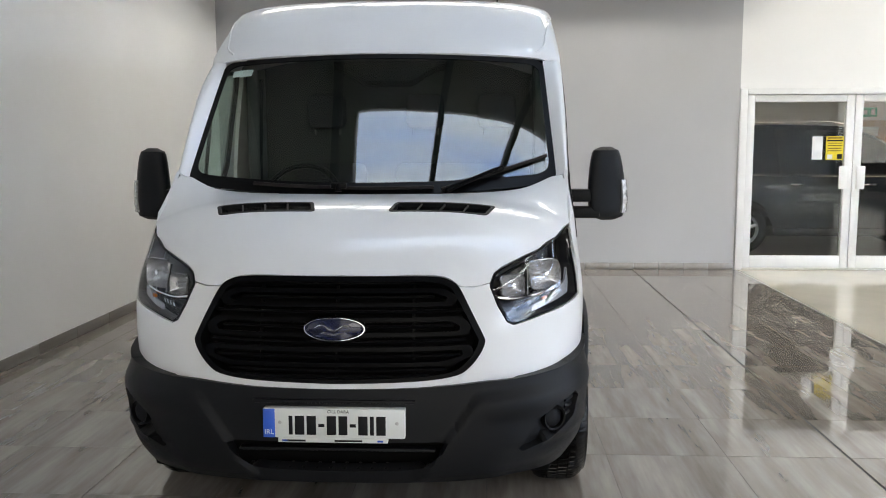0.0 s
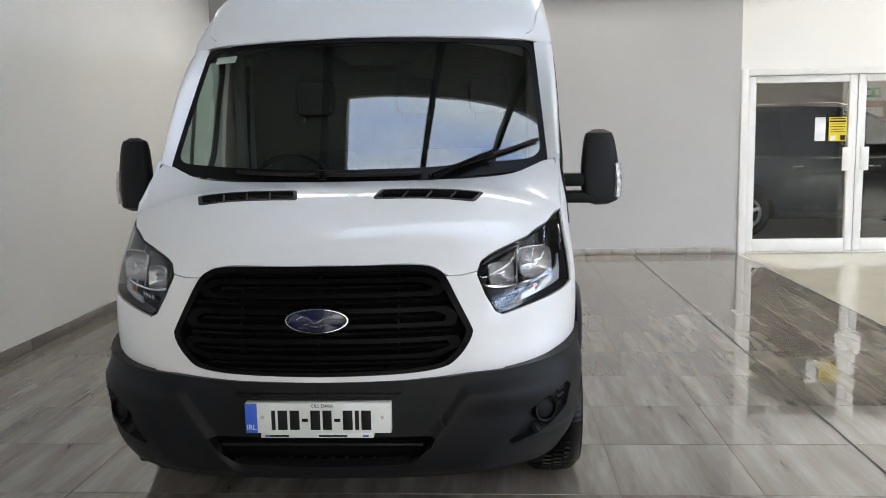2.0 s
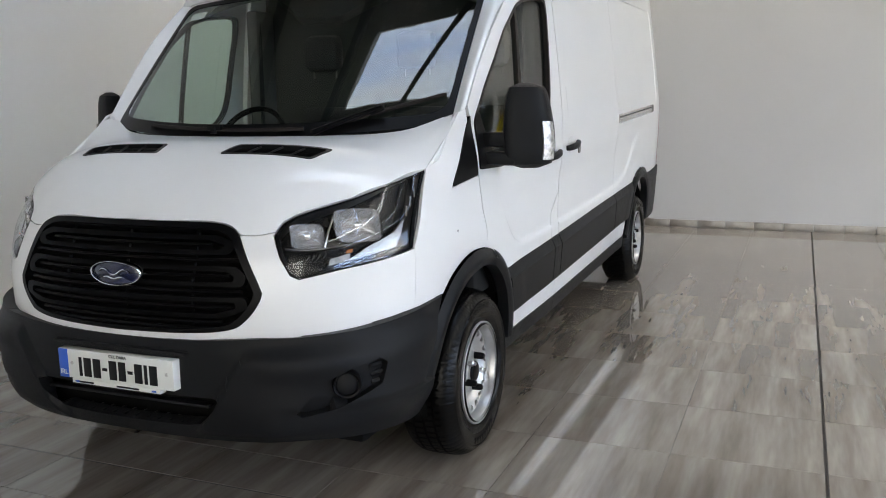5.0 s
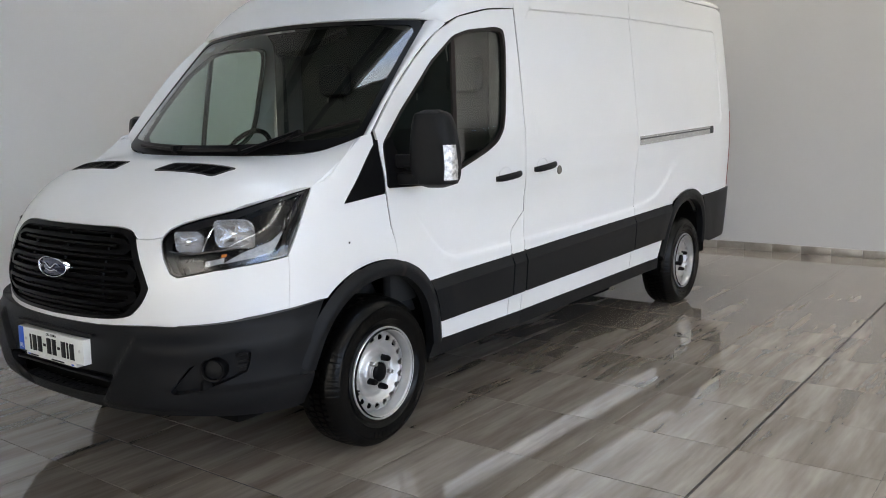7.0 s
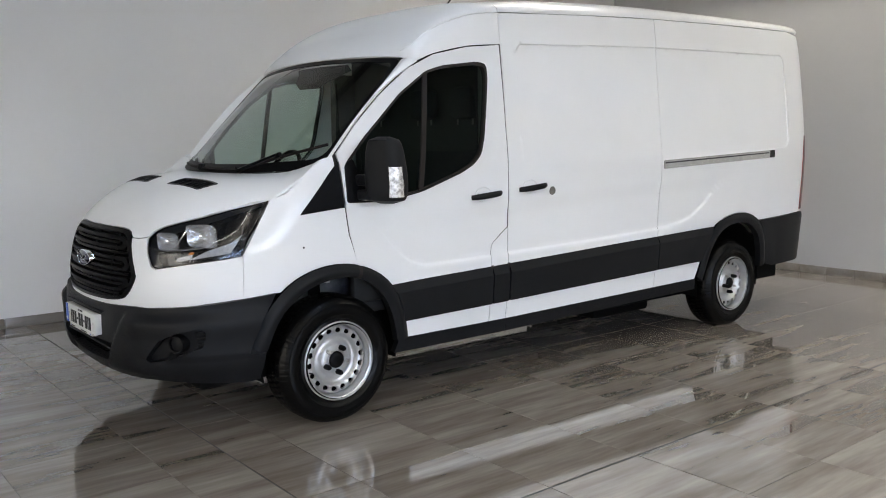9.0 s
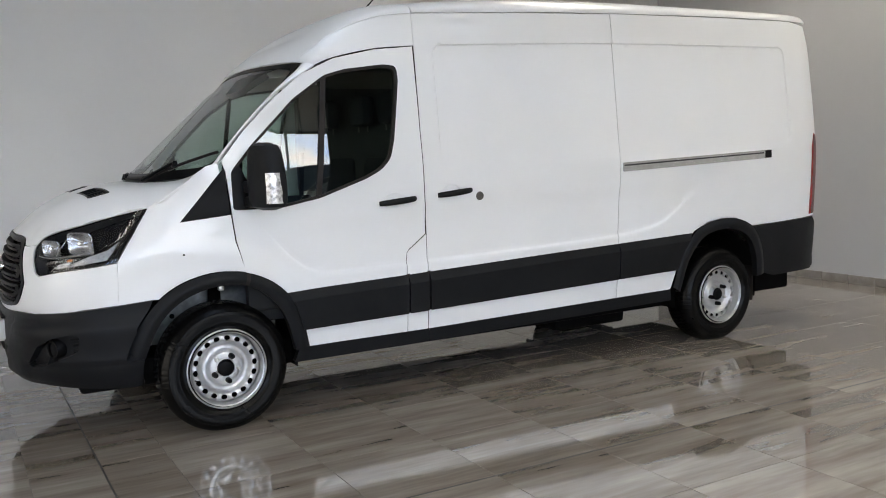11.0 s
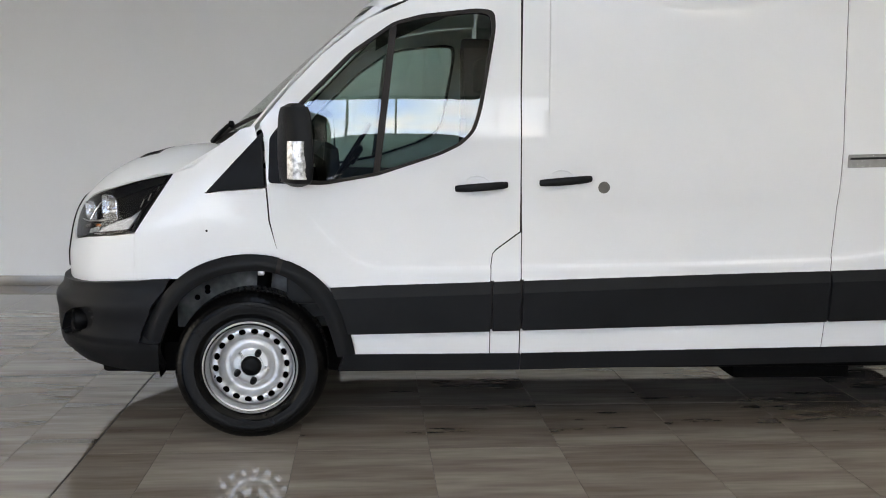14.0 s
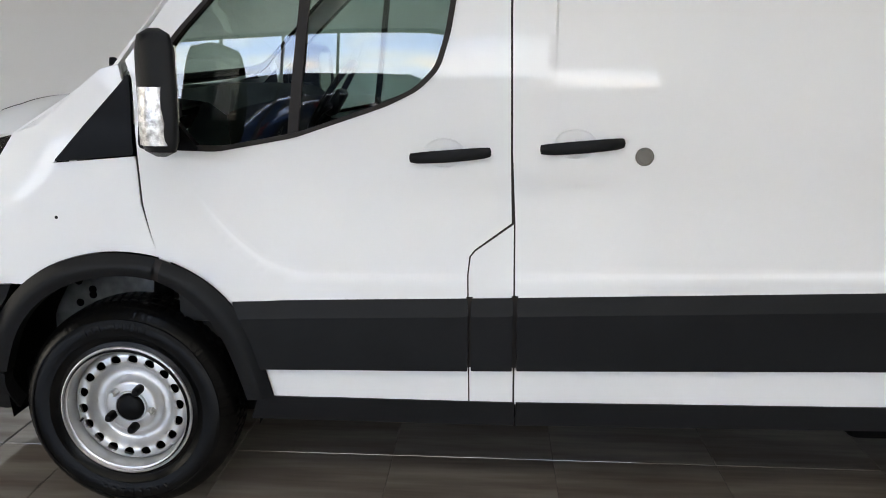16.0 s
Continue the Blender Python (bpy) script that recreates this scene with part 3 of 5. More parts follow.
hood_d = curve((-1.0, 0.012), (-0.92, 0.022), (-0.885, 0.060), (-0.84, 0.095), (-0.775, 0.085), (-0.717, 0.093), (-0.634, 0.108), (-0.5, 0.122), (-0.348, 0.116), (-0.25, 0.075), (-0.15, 0.010), (-0.03, -0.055), (0.1, -0.07))


def crown(x, y):
    return hood_z(y) - hood_d(y) * (abs(x) / hood_e(y)) ** 4.5


# the bonnet's front edge, where it meets the grille and the lamps
FRONT_EDGE = [(x, front(phi_x(x, z), z).y, z) for x, z in ((0.0, 1.086), (0.25, 1.086), (0.36, 1.082), (0.41, 1.070), (0.447, 1.044), (0.50, 1.041), (0.557, 1.050), (0.575, 1.083), (0.602, 1.103), (0.66, 1.124))]
FRONT_EDGE += [tuple(front(50, 1.152)), tuple(front(60, 1.190))]
edge_y = curve(*[(x, y) for x, y, z in FRONT_EDGE])
edge_fix = curve(*[(x, z - crown(x, y)) for x, y, z in FRONT_EDGE], (0.90, 0.0))


def hood(x, y):
    """The bonnet, drawn to its front edge over the last hand's width."""
    a = abs(x)
    return Vector((x, y, crown(x, y) + edge_fix(a) * (1 - ease((y - edge_y(a)) / 0.14))))


def screen(u, v):
    """The windscreen: u from -1 to 1 across, v from 0 at its foot to 1 at its head."""
    a = abs(u)
    x = u * (0.868 + (0.832 - 0.868) * v)
    yb, zb = -0.275 + 0.265 * a ** 2.4, 1.340 + 0.045 * a * a
    yt, zt = 0.475 + 0.085 * a ** 2, 2.022 - 0.034 * a * a
    bow = 0.008 * v * (1 - v) * 4
    return Vector((x, yb + (yt - yb) * v - bow * 0.6, zb + (zt - zb) * v + bow * 0.7))


van = thing("van", "white panel van with grey black bumpers and silver steel wheels", "van")
IN = (0, 1.5, 1.0)


def two(name, bm, mat, parent=None, label="", sharp=40):
    """A part and its mirror image on the other side."""
    b2 = mirrored(bm)
    a = part(name, bm, mat, (parent[0] if parent else van), label, sharp=sharp)
    b = part(name, b2, mat, (parent[1] if parent else van), label, sharp=sharp)
    return a, b


def half(pts):
    """A closed outline from its half with x >= 0, first and last on the middle."""
    return pts + [(-x, z) for x, z in reversed(pts) if x > 1e-6]


FS = (0.0155, 1.0)          # metres a degree round the nose

# front panel between grille, lamps and bumper
fx = lambda x, z: (phi_x(x, z), z)
fy = lambda y, z: (phi_y(y, z), z)
GRILLE = [(0.0, 1.083), (0.25, 1.083), (0.36, 1.079), (0.41, 1.066), (0.445, 1.040), (0.490, 0.955), (0.533, 0.868), (0.540, 0.842), (0.522, 0.800), (0.485, 0.755), (0.435, 0.726), (0.30, 0.711), (0.0, 0.704)]
GRILLE = [(round(float(x), 5), round(float(z), 5)) for x, z in smooth(GRILLE, 4)]
panel = [fx(0.0, 0.655), fx(0.3, 0.658), fx(0.5, 0.67), fx(0.6, 0.675), fx(0.7, 0.685), fx(0.8, 0.695), *[fy(-0.5230 + 0.0080 * k / 6, 0.72 + 0.235 * k / 6) for k in range(7)], fy(-0.60, 0.941), (50, 0.916), fx(0.70, 0.902), fx(0.648, 0.891), fx(0.620, 0.905), fx(0.585, 0.965), fx(0.556, 1.035), fx(0.556, 1.046), fx(0.50, 1.037)] + [fx(x, z) for x, z in GRILLE[16:]]
part("front_panel", skin(half(panel[:-1] + [(0.0, 0.704)]), both(front), IN, step=0.03, scale=FS), WHITE, van, "white painted front panel round the grille")

# bonnet
nosed = lambda x, z: (x, front(phi_x(x, z), z).y)
rim_r = [nosed(float(x), float(z)) for x, z in smooth([(0.0, 1.086), (0.25, 1.086), (0.36, 1.082), (0.41, 1.070), (0.447, 1.044)], 4)] + [nosed(x, z) for x, z in ((0.50, 1.041), (0.557, 1.050), (0.572, 1.083), (0.602, 1.103), (0.66, 1.124))]
rim_r += [(p.x, p.y) for p in (front(50, 1.152), front(60, 1.190), front(phi_y(-0.348, 1.228), 1.228))]
rim_r += [(0.918, -0.26), (0.908, -0.12), (0.885, -0.035), (0.84, -0.03), (0.70, -0.118), (0.50, -0.205), (0.28, -0.258), (0.0, -0.275)]
VENT = [(0.147, -0.590), (0.172, -0.484), (0.584, -0.472), (0.545, -0.580)]
vents = [round_poly(VENT, 0.02), round_poly([(-x, y) for x, y in VENT][::-1], 0.02)]
part("bonnet", skin(half(rim_r), hood, IN, holes=vents, step=0.035, lip=0.02), WHITE, van, "white bonnet with two air vents")
for sgn in (1, -1):
    vt = part("bonnet_vent", skin([(sgn * x, y) for x, y in round_poly([(0.152, -0.586), (0.175, -0.488), (0.579, -0.476), (0.542, -0.576)], 0.02)],
              lambda x, y: hood(x, y) - Vector((0, 0, 0.022)), IN, step=0.03, lip=0), DARK, van, "black air intake in the bonnet")
    ring = round_poly(VENT, 0.02)
    inner = round_poly([(0.163, -0.580), (0.184, -0.495), (0.565, -0.484), (0.535, -0.570)], 0.016)
    part("vent_frame", skin([(sgn * x, y) for x, y in ring], lambda x, y: hood(x, y) + Vector((0, 0, 0.002)), IN, holes=[[(sgn * x, y) for x, y in inner]], step=0.02, lip=0.02), PLASTIC, vt)
    for k in range(3):
        f = (k + 1) / 4
        a, b = Vector((0.166 + 0.37 * f, -0.588 + 0.008 * f)), Vector((0.184 + 0.38 * f, -0.500 + 0.012 * f))
        part("vent_rib", tube([hood(sgn * (a.x + (b.x - a.x) * t), a.y + (b.y - a.y) * t) - Vector((0, 0, 0.004)) for t in (0, 0.5, 1)], 0.004, 6), PLASTIC, vt)
    for k in range(6):
        f = (k + 0.5) / 6
        part("vent_louvre", tube([hood(sgn * x, -0.588 + 0.09 * f + 0.012 * (x - 0.17) / 0.38) - Vector((0, 0, 0.014)) for x in (0.18, 0.36, 0.545)], 0.003, 5), GLOSS, vt)

# wings
FA = [(-0.509, 0.458), (-0.452, 0.592), (-0.338, 0.742), (-0.208, 0.826), (-0.056, 0.866), (0.060, 0.866), (0.143, 0.853), (0.265, 0.798), (0.362, 0.711), (0.433, 0.583), (0.479, 0.397)]
FB = [(-0.412, 0.45), (-0.348, 0.605), (-0.250, 0.712), (-0.125, 0.775), (-0.01, 0.795), (0.080, 0.795), (0.165, 0.770), (0.262, 0.695), (0.333, 0.592), (0.379, 0.449), (0.395, 0.385)]


def soft_line(pts, n=72):
    """An even run of points along a line, with its kinks rounded off."""
    q = np.array(smooth(pts, 10))
    d = np.concatenate(([0], np.cumsum(np.hypot(*np.diff(q, axis=0).T))))
    u = np.linspace(0, d[-1], n)
    r = np.stack((np.interp(u, d, q[:, 0]), np.interp(u, d, q[:, 1])), 1)
    for _ in range(10):
        r[1:-1] = (r[:-2] + 2 * r[1:-1] + r[2:]) / 4
    return [(float(y), float(z)) for y, z in r]


FAS, FBS = soft_line(FA), soft_line(FB)
wing = [(-0.522, 0.725), (-0.357, 0.752), *[(y, z + 0.002) for y, z in FAS if -0.339 < y < 0.134], (0.137, 0.858), (0.123, 0.90), (0.088, 1.022), (0.075, 1.168), (-0.194, 1.143), (0.036, 1.395), (0.026, 1.445), (-0.035, 1.432), (-0.12, 1.365), (-0.25, 1.285), (-0.338, 1.232), (-0.5135, 0.960)]
two("front_wing", skin(wing, side, IN, step=0.035), WHITE)
two("wing_trim", skin(round_poly([(-0.191, 1.147), (0.071, 1.172), (0.060, 1.420)], 0.012), offset(side, 0.004), IN, step=0.04), GLOSS, label="black triangular trim ahead of the door")

# front bumper with its lower intake and the recesses of the fog lamps
bx = lambda x, z: (phi_x(x, z, fn=bump), z)
by = lambda y, z: (phi_y(y, z, fn=bump), z)
btop = [bx(0.0, 0.684), bx(0.3, 0.688), bx(0.45, 0.696), bx(0.55, 0.702), bx(0.65, 0.703), bx(0.75, 0.708), bx(0.83, 0.714), by(-0.65, 0.726), by(-0.50, 0.740), by(-0.36, 0.752)]
bside = [by(-0.402, 0.68), by(-0.452, 0.592), by(-0.495, 0.50), by(-0.508, 0.455), by(-0.420, 0.447), by(-0.412, 0.30), by(-0.47, 0.290), by(-0.62, 0.302), bx(0.70, 0.322), bx(0.5, 0.324), bx(0.3, 0.325), (0.0, 0.325)]
FOG = [(0.660, 0.442), (0.676, 0.428), (0.755, 0.444), (0.850, 0.488), (0.888, 0.515), (0.905, 0.590), (0.890, 0.612), (0.820, 0.588), (0.740, 0.545)]
intake = [bx(0.0, 0.488), bx(0.37, 0.488), bx(0.405, 0.482), bx(0.39, 0.452), bx(0.315, 0.388), bx(0.27, 0.380), (0.0, 0.374)]
fogh = [bx(x, z) for x, z in FOG]
part("front_bumper", skin(half(btop + bside), both(bump), IN, holes=[half(intake), round_poly(fogh, 0.5), round_poly([(-a, b) for a, b in fogh][::-1], 0.5)], step=0.016, lip=0.05, scale=FS), PLASTIC, van, "textured dark grey plastic front bumper")
flow = part("lower_intake", boxed((-0.58, -0.92, 0.335), (0.58, -0.72, 0.60), 0.01), DARK, van, "black lower air intake")
for k in range(14):
    x = -0.33 + 0.66 * k / 13
    part("intake_fin", boxed((x - 0.006, -1.000, 0.372), (x + 0.006, -0.94, 0.385), 0.003), GLOSS, flow)
part("intake_bar", boxed((-0.36, -1.018, 0.452), (0.36, -0.98, 0.463), 0.004), PLASTIC, flow)

# fog lamps
for sgn in (1, -1):
    cx, cz = 0.805, 0.530
    c = bump(*bx(cx, cz))
    back = lambda x, z: bump(*bx(x, z)) + Vector((-0.012, 0.036, 0))
    m2 = Matrix.Diagonal((sgn, 1, 1, 1))
    bm = skin(round_poly(FOG, 0.01), back, IN, step=0.03, lip=0)
    bmesh.ops.transform(bm, matrix=m2, verts=bm.verts[:])
    if sgn < 0:
        bmesh.ops.reverse_faces(bm, faces=bm.faces[:])
    fog = part("fog_lamp", bm, PLASTIC, van, "round black blanking cap in the fog lamp recess")
    aim = Matrix.Translation(c + Vector((-0.005, 0.012, 0))) @ Matrix.Rotation(radians(-62), 4, "Z")
    for nm, prof, mt in (("bezel", [(0.050, 0.04), (0.050, -0.006), (0.046, -0.012), (0.040, -0.010), (0.038, 0.004)], GLOSS), ("cap", [(0.0, -0.001), (0.030, 0.0), (0.038, 0.004)], PLASTIC)):
        lm = lathe([(r, -x) for r, x in prof], 32)
        bmesh.ops.transform(lm, matrix=m2 @ aim, verts=lm.verts[:])
        part(nm, lm, mt, fog)
    for k in range(3):
        lm = tube([back(0.868, 0.515 + 0.03 * k) + Vector((-0.01, -0.012, 0)), back(0.892, 0.522 + 0.03 * k) + Vector((-0.004, -0.014, 0))], 0.010, 6)
        bmesh.ops.transform(lm, matrix=m2, verts=lm.verts[:])
        part("louvre", lm, PLASTIC, fog)

# grille
gin = lambda d: (lambda x, z: Vector((x, front(phi_x(abs(x), z), z).y + d, z)))
GO = half(GRILLE)
grille = part("grille", skin(GO, gin(0.06), IN, step=0.05, lip=0), DARK, van, "black radiator grille with three framed slots")
shrink = lambda pts, k, c=(0, 0.88): [(c[0] + (x - c[0]) * k, c[1] + (z - c[1]) * (k - 0.045)) for x, z in pts]
part("grille_frame", skin(GO, gin(-0.006), IN, holes=[shrink(GO, 0.955)], step=0.03, lip=0.05), GLOSS, grille)
slots = [(1.008, 0.425, 0.385, 0.425, 0.022), (0.905, 0.470, 0.455, 0.480, 0.024), (0.800, 0.480, 0.490, 0.420, 0.026)]
for zc, w0, w1, w2, h in slots:
    o = round_poly([(-w1, zc + h + 0.012), (w1, zc + h + 0.012), (w0 + 0.02, zc), (w2, zc - h - 0.008), (-w2, zc - h - 0.008), (-w0 - 0.02, zc)], 0.03)
    i = round_poly([(-w1 + 0.036, zc + h - 0.004), (w1 - 0.036, zc + h - 0.004), (w0 - 0.020, zc), (w2 - 0.036, zc - h + 0.007), (-w2 + 0.036, zc - h + 0.007), (-w0 + 0.020, zc)], 0.018)
    part("slot_frame", skin(o, gin(-0.004), IN, holes=[i], step=0.025, lip=0.035), GRILLEGREY, grille, "dark grey framed slot")
    part("slat", tube([gin(0.012)(x, zc) for x in np.linspace(-w1 + 0.03, w1 - 0.03, 13)], 0.007, 6), GLOSS, grille)
for z in (1.056, 0.957, 0.852, 0.748, 0.725):
    w = 0.40 if z in (1.056, 0.748) else 0.36 if z == 0.725 else 0.47
    part("slat", tube([gin(0.014)(x, z) for x in np.linspace(-w, w, 13)], 0.008, 6), GLOSS, grille)
for x in (-0.28, 0.0, 0.28):
    part("grille_post", tube([gin(0.03)(x, z) for z in (0.72, 0.88, 1.05)], 0.007, 6), GLOSS, grille)
bd = lathe([(0.0, -0.010), (0.85, -0.009), (0.95, -0.004), (1.0, 0.004)], 48)
ch = lathe([(0.93, -0.008), (0.95, -0.014), (0.99, -0.014), (1.02, -0.006), (1.03, 0.012)], 48)
for nm, b2, mt, lb in (("badge", bd, BADGE, "blue oval badge"), ("badge_rim", ch, CHROME, "chrome rim of the badge")):
    for v in b2.verts:
        x, a, c = v.co
        v.co = Vector((a * 0.112, -1.014 + x + 0.010 * abs(a) ** 2, 0.906 + c * 0.043))
    part(nm, b2, mt, grille, lb)
for amp, z0, x0, x1 in ((0.010, 0.004, -0.070, 0.066), (0.003, -0.016, -0.048, 0.046)):
    part("badge_mark", tube([Vector((x, -1.0245 + 0.010 * (x / 0.112) ** 2, 0.906 + z0 + amp * math.sin((x - x0) / (x1 - x0) * 9.4))) for x in np.linspace(x0, x1, 33)], lambda t: 0.0016 + 0.0022 * math.sin(math.pi * t), 6), CHROME, grille, "silver scroll mark on the badge")

# number plate on its holder
plate = part("number_plate", boxed((-0.258, -1.0555, 0.514), (0.254, -1.015, 0.622), 0.003), PLATE, van, "white number plate with a blue band")
part("plate_band", boxed((-0.2575, -1.0572, 0.515), (-0.215, -1.0558, 0.621), 0.0008), BLUE, plate)
xs = -0.165
for w, h in ((0.014, 0.07), (0.034, 0.07), (0.034, 0.07), (0.022, 0.012), (0.034, 0.07), (0.032, 0.07), (0.022, 0.012), (0.034, 0.07), (0.014, 0.07), (0.034, 0.07)):
    part("plate_bar", boxed((xs, -1.0572, 0.561 - h / 2), (xs + w, -1.0558, 0.561 + h / 2), 0.0005), INK, plate, "plain black bar")
    xs += w + 0.0085
mt = lambda x, z: Matrix.Translation((x, -1.0578, z)) @ Matrix.Rotation(radians(90), 4, "X")
words("plate_letters", "IRL", 0.026, mt(-0.236, 0.535), PLATE, plate)
words("plate_letters", "CILL DARA", 0.016, mt(0.015, 0.612), INK, plate)
for x in (-0.197, 0.226):
    part("plate_screw", lathe([(0.0, 0.0), (0.006, 0.001), (0.007, 0.003)], 12), ALLOY, plate).matrix_local = Matrix.Translation((x, -1.059, 0.571)) @ Matrix.Rotation(radians(90), 4, "Z")
hold = part("plate_holder", boxed((-0.205, -1.054, 0.496), (0.192, -1.015, 0.5135), 0.002), PLATE, plate, "white strip with small unreadable marks")
for x, w in ((-0.18, 0.02), (-0.14, 0.07), (0.05, 0.10), (0.165, 0.02)):
    part("holder_bar", boxed((x - w / 2, -1.0552, 0.500), (x + w / 2, -1.0542, 0.507), 0.0003), BLUE if w < 0.03 else INK, plate, "plain bar")
for x0, x1, z in ((-0.30, 0.29, 0.636), ):
    part("plate_ledge", boxed((x0, -1.036, z), (x1, -1.015, z + 0.012), 0.004), PLASTIC, van)

# headlamps
LAMP = [fx(0.560, 1.045), fx(0.573, 1.078), fx(0.602, 1.098), fx(0.66, 1.120), (50, 1.148), (60, 1.186), fy(-0.342, 1.227), fy(-0.516, 0.960), fy(-0.60, 0.946), (50, 0.921), fx(0.70, 0.906), fx(0.650, 0.895), fx(0.624, 0.909), fx(0.588, 0.970)]
LAMP = round_poly(LAMP, 0.25, 3)
deep = lambda d: offset(front, -d, 0.05)


def shrunk(pts, k):
    cx, cz = sum(p[0] for p in pts) / len(pts), sum(p[1] for p in pts) / len(pts)
    return [(cx + (a - cx) * k, cz + (b - cz) * k) for a, b in pts]


lamps = two("headlamp", skin(LAMP, deep(0.075), IN, step=0.03, lip=0, scale=FS), LAMPDARK, None, "headlamp with clear lens and dark grey housing")
two("lens", skin(shrunk(LAMP, 0.995), deep(-0.001), IN, step=0.03, lip=0.0, scale=FS), CLEAR, lamps, "clear lamp glass")
two("lamp_rim", skin(LAMP, deep(0.004), IN, holes=[shrunk(LAMP, 0.950)], step=0.03, lip=0.006, scale=FS), GLOSS, lamps)
two("lamp_wall", skin(LAMP, deep(0.010), IN, holes=[shrunk(LAMP, 0.975)], step=0.03, lip=0.062, scale=FS), LAMPGREY, lamps)


def bowl(cx, cz, w, h, depth, tilt=38):
    """A squarish reflector bowl with a bulb in its middle, facing out of the lamp."""
    c = deep(0.022)(*fx(cx, cz))
    m = Matrix.Translation(c) @ Matrix.Rotation(radians(90 + tilt), 4, "Z")
    rows = []
    for k, d in ((1.06, 0.004), (1.02, -0.002), (0.98, 0.001), (0.86, depth * 0.40), (0.62, depth * 0.75), (0.36, depth), (0.02, depth)):
        rows.append([m @ Vector((d, k * w * math.copysign(abs(math.cos(a)) ** 0.40, math.cos(a)) + 0.22 * k * h * math.sin(a), k * h * math.copysign(abs(math.sin(a)) ** 0.40, math.sin(a)))) for a in np.linspace(0, 2 * math.pi, 36, endpoint=False)])
    b = loft(rows, tuple(m @ Vector((0.4, 0, 0))), closed=True)
    k = lathe([(0.0, -0.01), (0.010, -0.006), (0.012, 0.01), (0.012, depth)], 14)
    bmesh.ops.transform(k, matrix=m, verts=k.verts[:])
    return b, k


for cx, cz, w, h in ((0.655, 1.040, 0.056, 0.042), (0.788, 1.066, 0.078, 0.057)):
    b, k = bowl(cx, cz, w, h, 0.040)
    two("reflector", b, FOIL, lamps, "silver squarish reflector bowl")
    two("bulb", k, CHROME, lamps)
strip = [fx(0.595, 1.000), fx(0.66, 0.990), fx(0.74, 0.996), fx(0.82, 1.008)]
two("chrome_trim", tube([deep(0.020)(*p) for p in smooth(strip, 6)], 0.005, 6), CHROME, lamps)
two("chrome_trim", tube([deep(0.020)(*fx(0.712, z)) for z in (1.0, 1.05, 1.105)], 0.004, 6), CHROME, lamps)
# three chrome bars stand for bright streaks reflected in the black housing
for k in range(3):
    two("tick_or_glint", tube([deep(0.014)(*fy(-0.50 + 0.035 * k, 1.075 + 0.03 * k)), deep(0.014)(*fy(-0.485 + 0.035 * k, 1.110 + 0.03 * k))], 0.004, 6), CHROME, lamps)
# pale ticks in the lower part of the lamp
for k in range(4):
    two("tick_or_glint", tube([deep(0.024)(*fx(0.665 + 0.016 * k, 0.955 + 0.003 * k)), deep(0.024)(*fx(0.672 + 0.016 * k, 0.970 + 0.003 * k))], 0.0035, 6), CHROME, lamps)
sweep = [fx(0.78, 0.945), fx(0.82, 0.955), fy(-0.57, 0.975), fy(-0.535, 1.02), fy(-0.50, 1.07), fy(-0.56, 1.03), fx(0.83, 0.99)]
two("indicator_reflector", skin(sweep, deep(0.03), IN, step=0.03, lip=0.01, scale=FS), RIBBED, lamps, "pale ribbed indicator reflector")
two("indicator_bulb", skin(round_poly([fx(0.730, 0.934), fx(0.788, 0.949), fx(0.785, 0.972), fx(0.733, 0.957)], 0.3), deep(0.022), IN, step=0.02, lip=0.01, scale=FS), RIBBED, lamps)
two("amber_bulb", skin(round_poly([fx(0.775, 0.972), fx(0.79, 0.974), fx(0.79, 0.986), fx(0.775, 0.984)], 0.2), deep(0.018), IN, step=0.02, lip=0.01, scale=FS), AMBER, lamps)
two("lamp_side", skin([fy(-0.47, 0.985), fy(-0.505, 0.978), fy(-0.40, 1.13), fy(-0.35, 1.205), fy(-0.372, 1.205), fy(-0.43, 1.09)], deep(0.02), IN, step=0.03, lip=0.02, scale=FS), LAMPSIDE, lamps)

# doors
SEAM = [(0.050, 1.458), (0.182, 1.620), (0.340, 1.780), (0.529, 1.928), (0.718, 2.016), (0.971, 2.072), (1.220, 2.096)]
DOOR = [(0.152, 0.80), (0.132, 0.871), (0.096, 1.022), (0.083, 1.170), (0.068, 1.40)] + SEAM + [(1.222, 1.60), (1.231, 1.20), (1.239, 0.985), (1.127, 0.899), (1.112, 0.878), (1.106, 0.82), (1.114, 0.386), (0.481, 0.384), *[(y + 0.001, z + 0.001) for y, z in FAS[::-1] if y > 0.16]]
WIN = round_poly([(0.090, 1.192), (0.338, 1.187), (0.581, 1.233), (0.863, 1.330), (0.960, 1.378), (1.020, 1.440), (1.050, 1.540), (1.108, 1.898), (1.102, 1.978), (1.028, 1.987), (0.775, 1.955), (0.649, 1.919), (0.459, 1.786), (0.223, 1.550), (0.095, 1.400)], 0.03)
doors = two("front_door", skin(DOOR, side, IN, holes=[WIN], step=0.024, lines=[scoop_line(d) for d in (0.0, 0.008, 0.015, 0.023)]), WHITE, None, "white front door with a dark framed window")
two("window_seal", skin(WIN, offset(side, 0.003), IN, holes=[shrunk(WIN, 0.955)], step=0.03, lip=0.03), SEAL, doors)
two("door_glass", skin(WIN, offset(side, -0.016), IN, step=0.06, lip=0), TINT, doors, "tinted door glass")
two("window_divider", skin([(0.558, 1.234), (0.590, 1.242), (0.665, 1.918), (0.633, 1.905)], offset(side, -0.004), IN, step=0.03, lip=0.012), SEAL, doors)
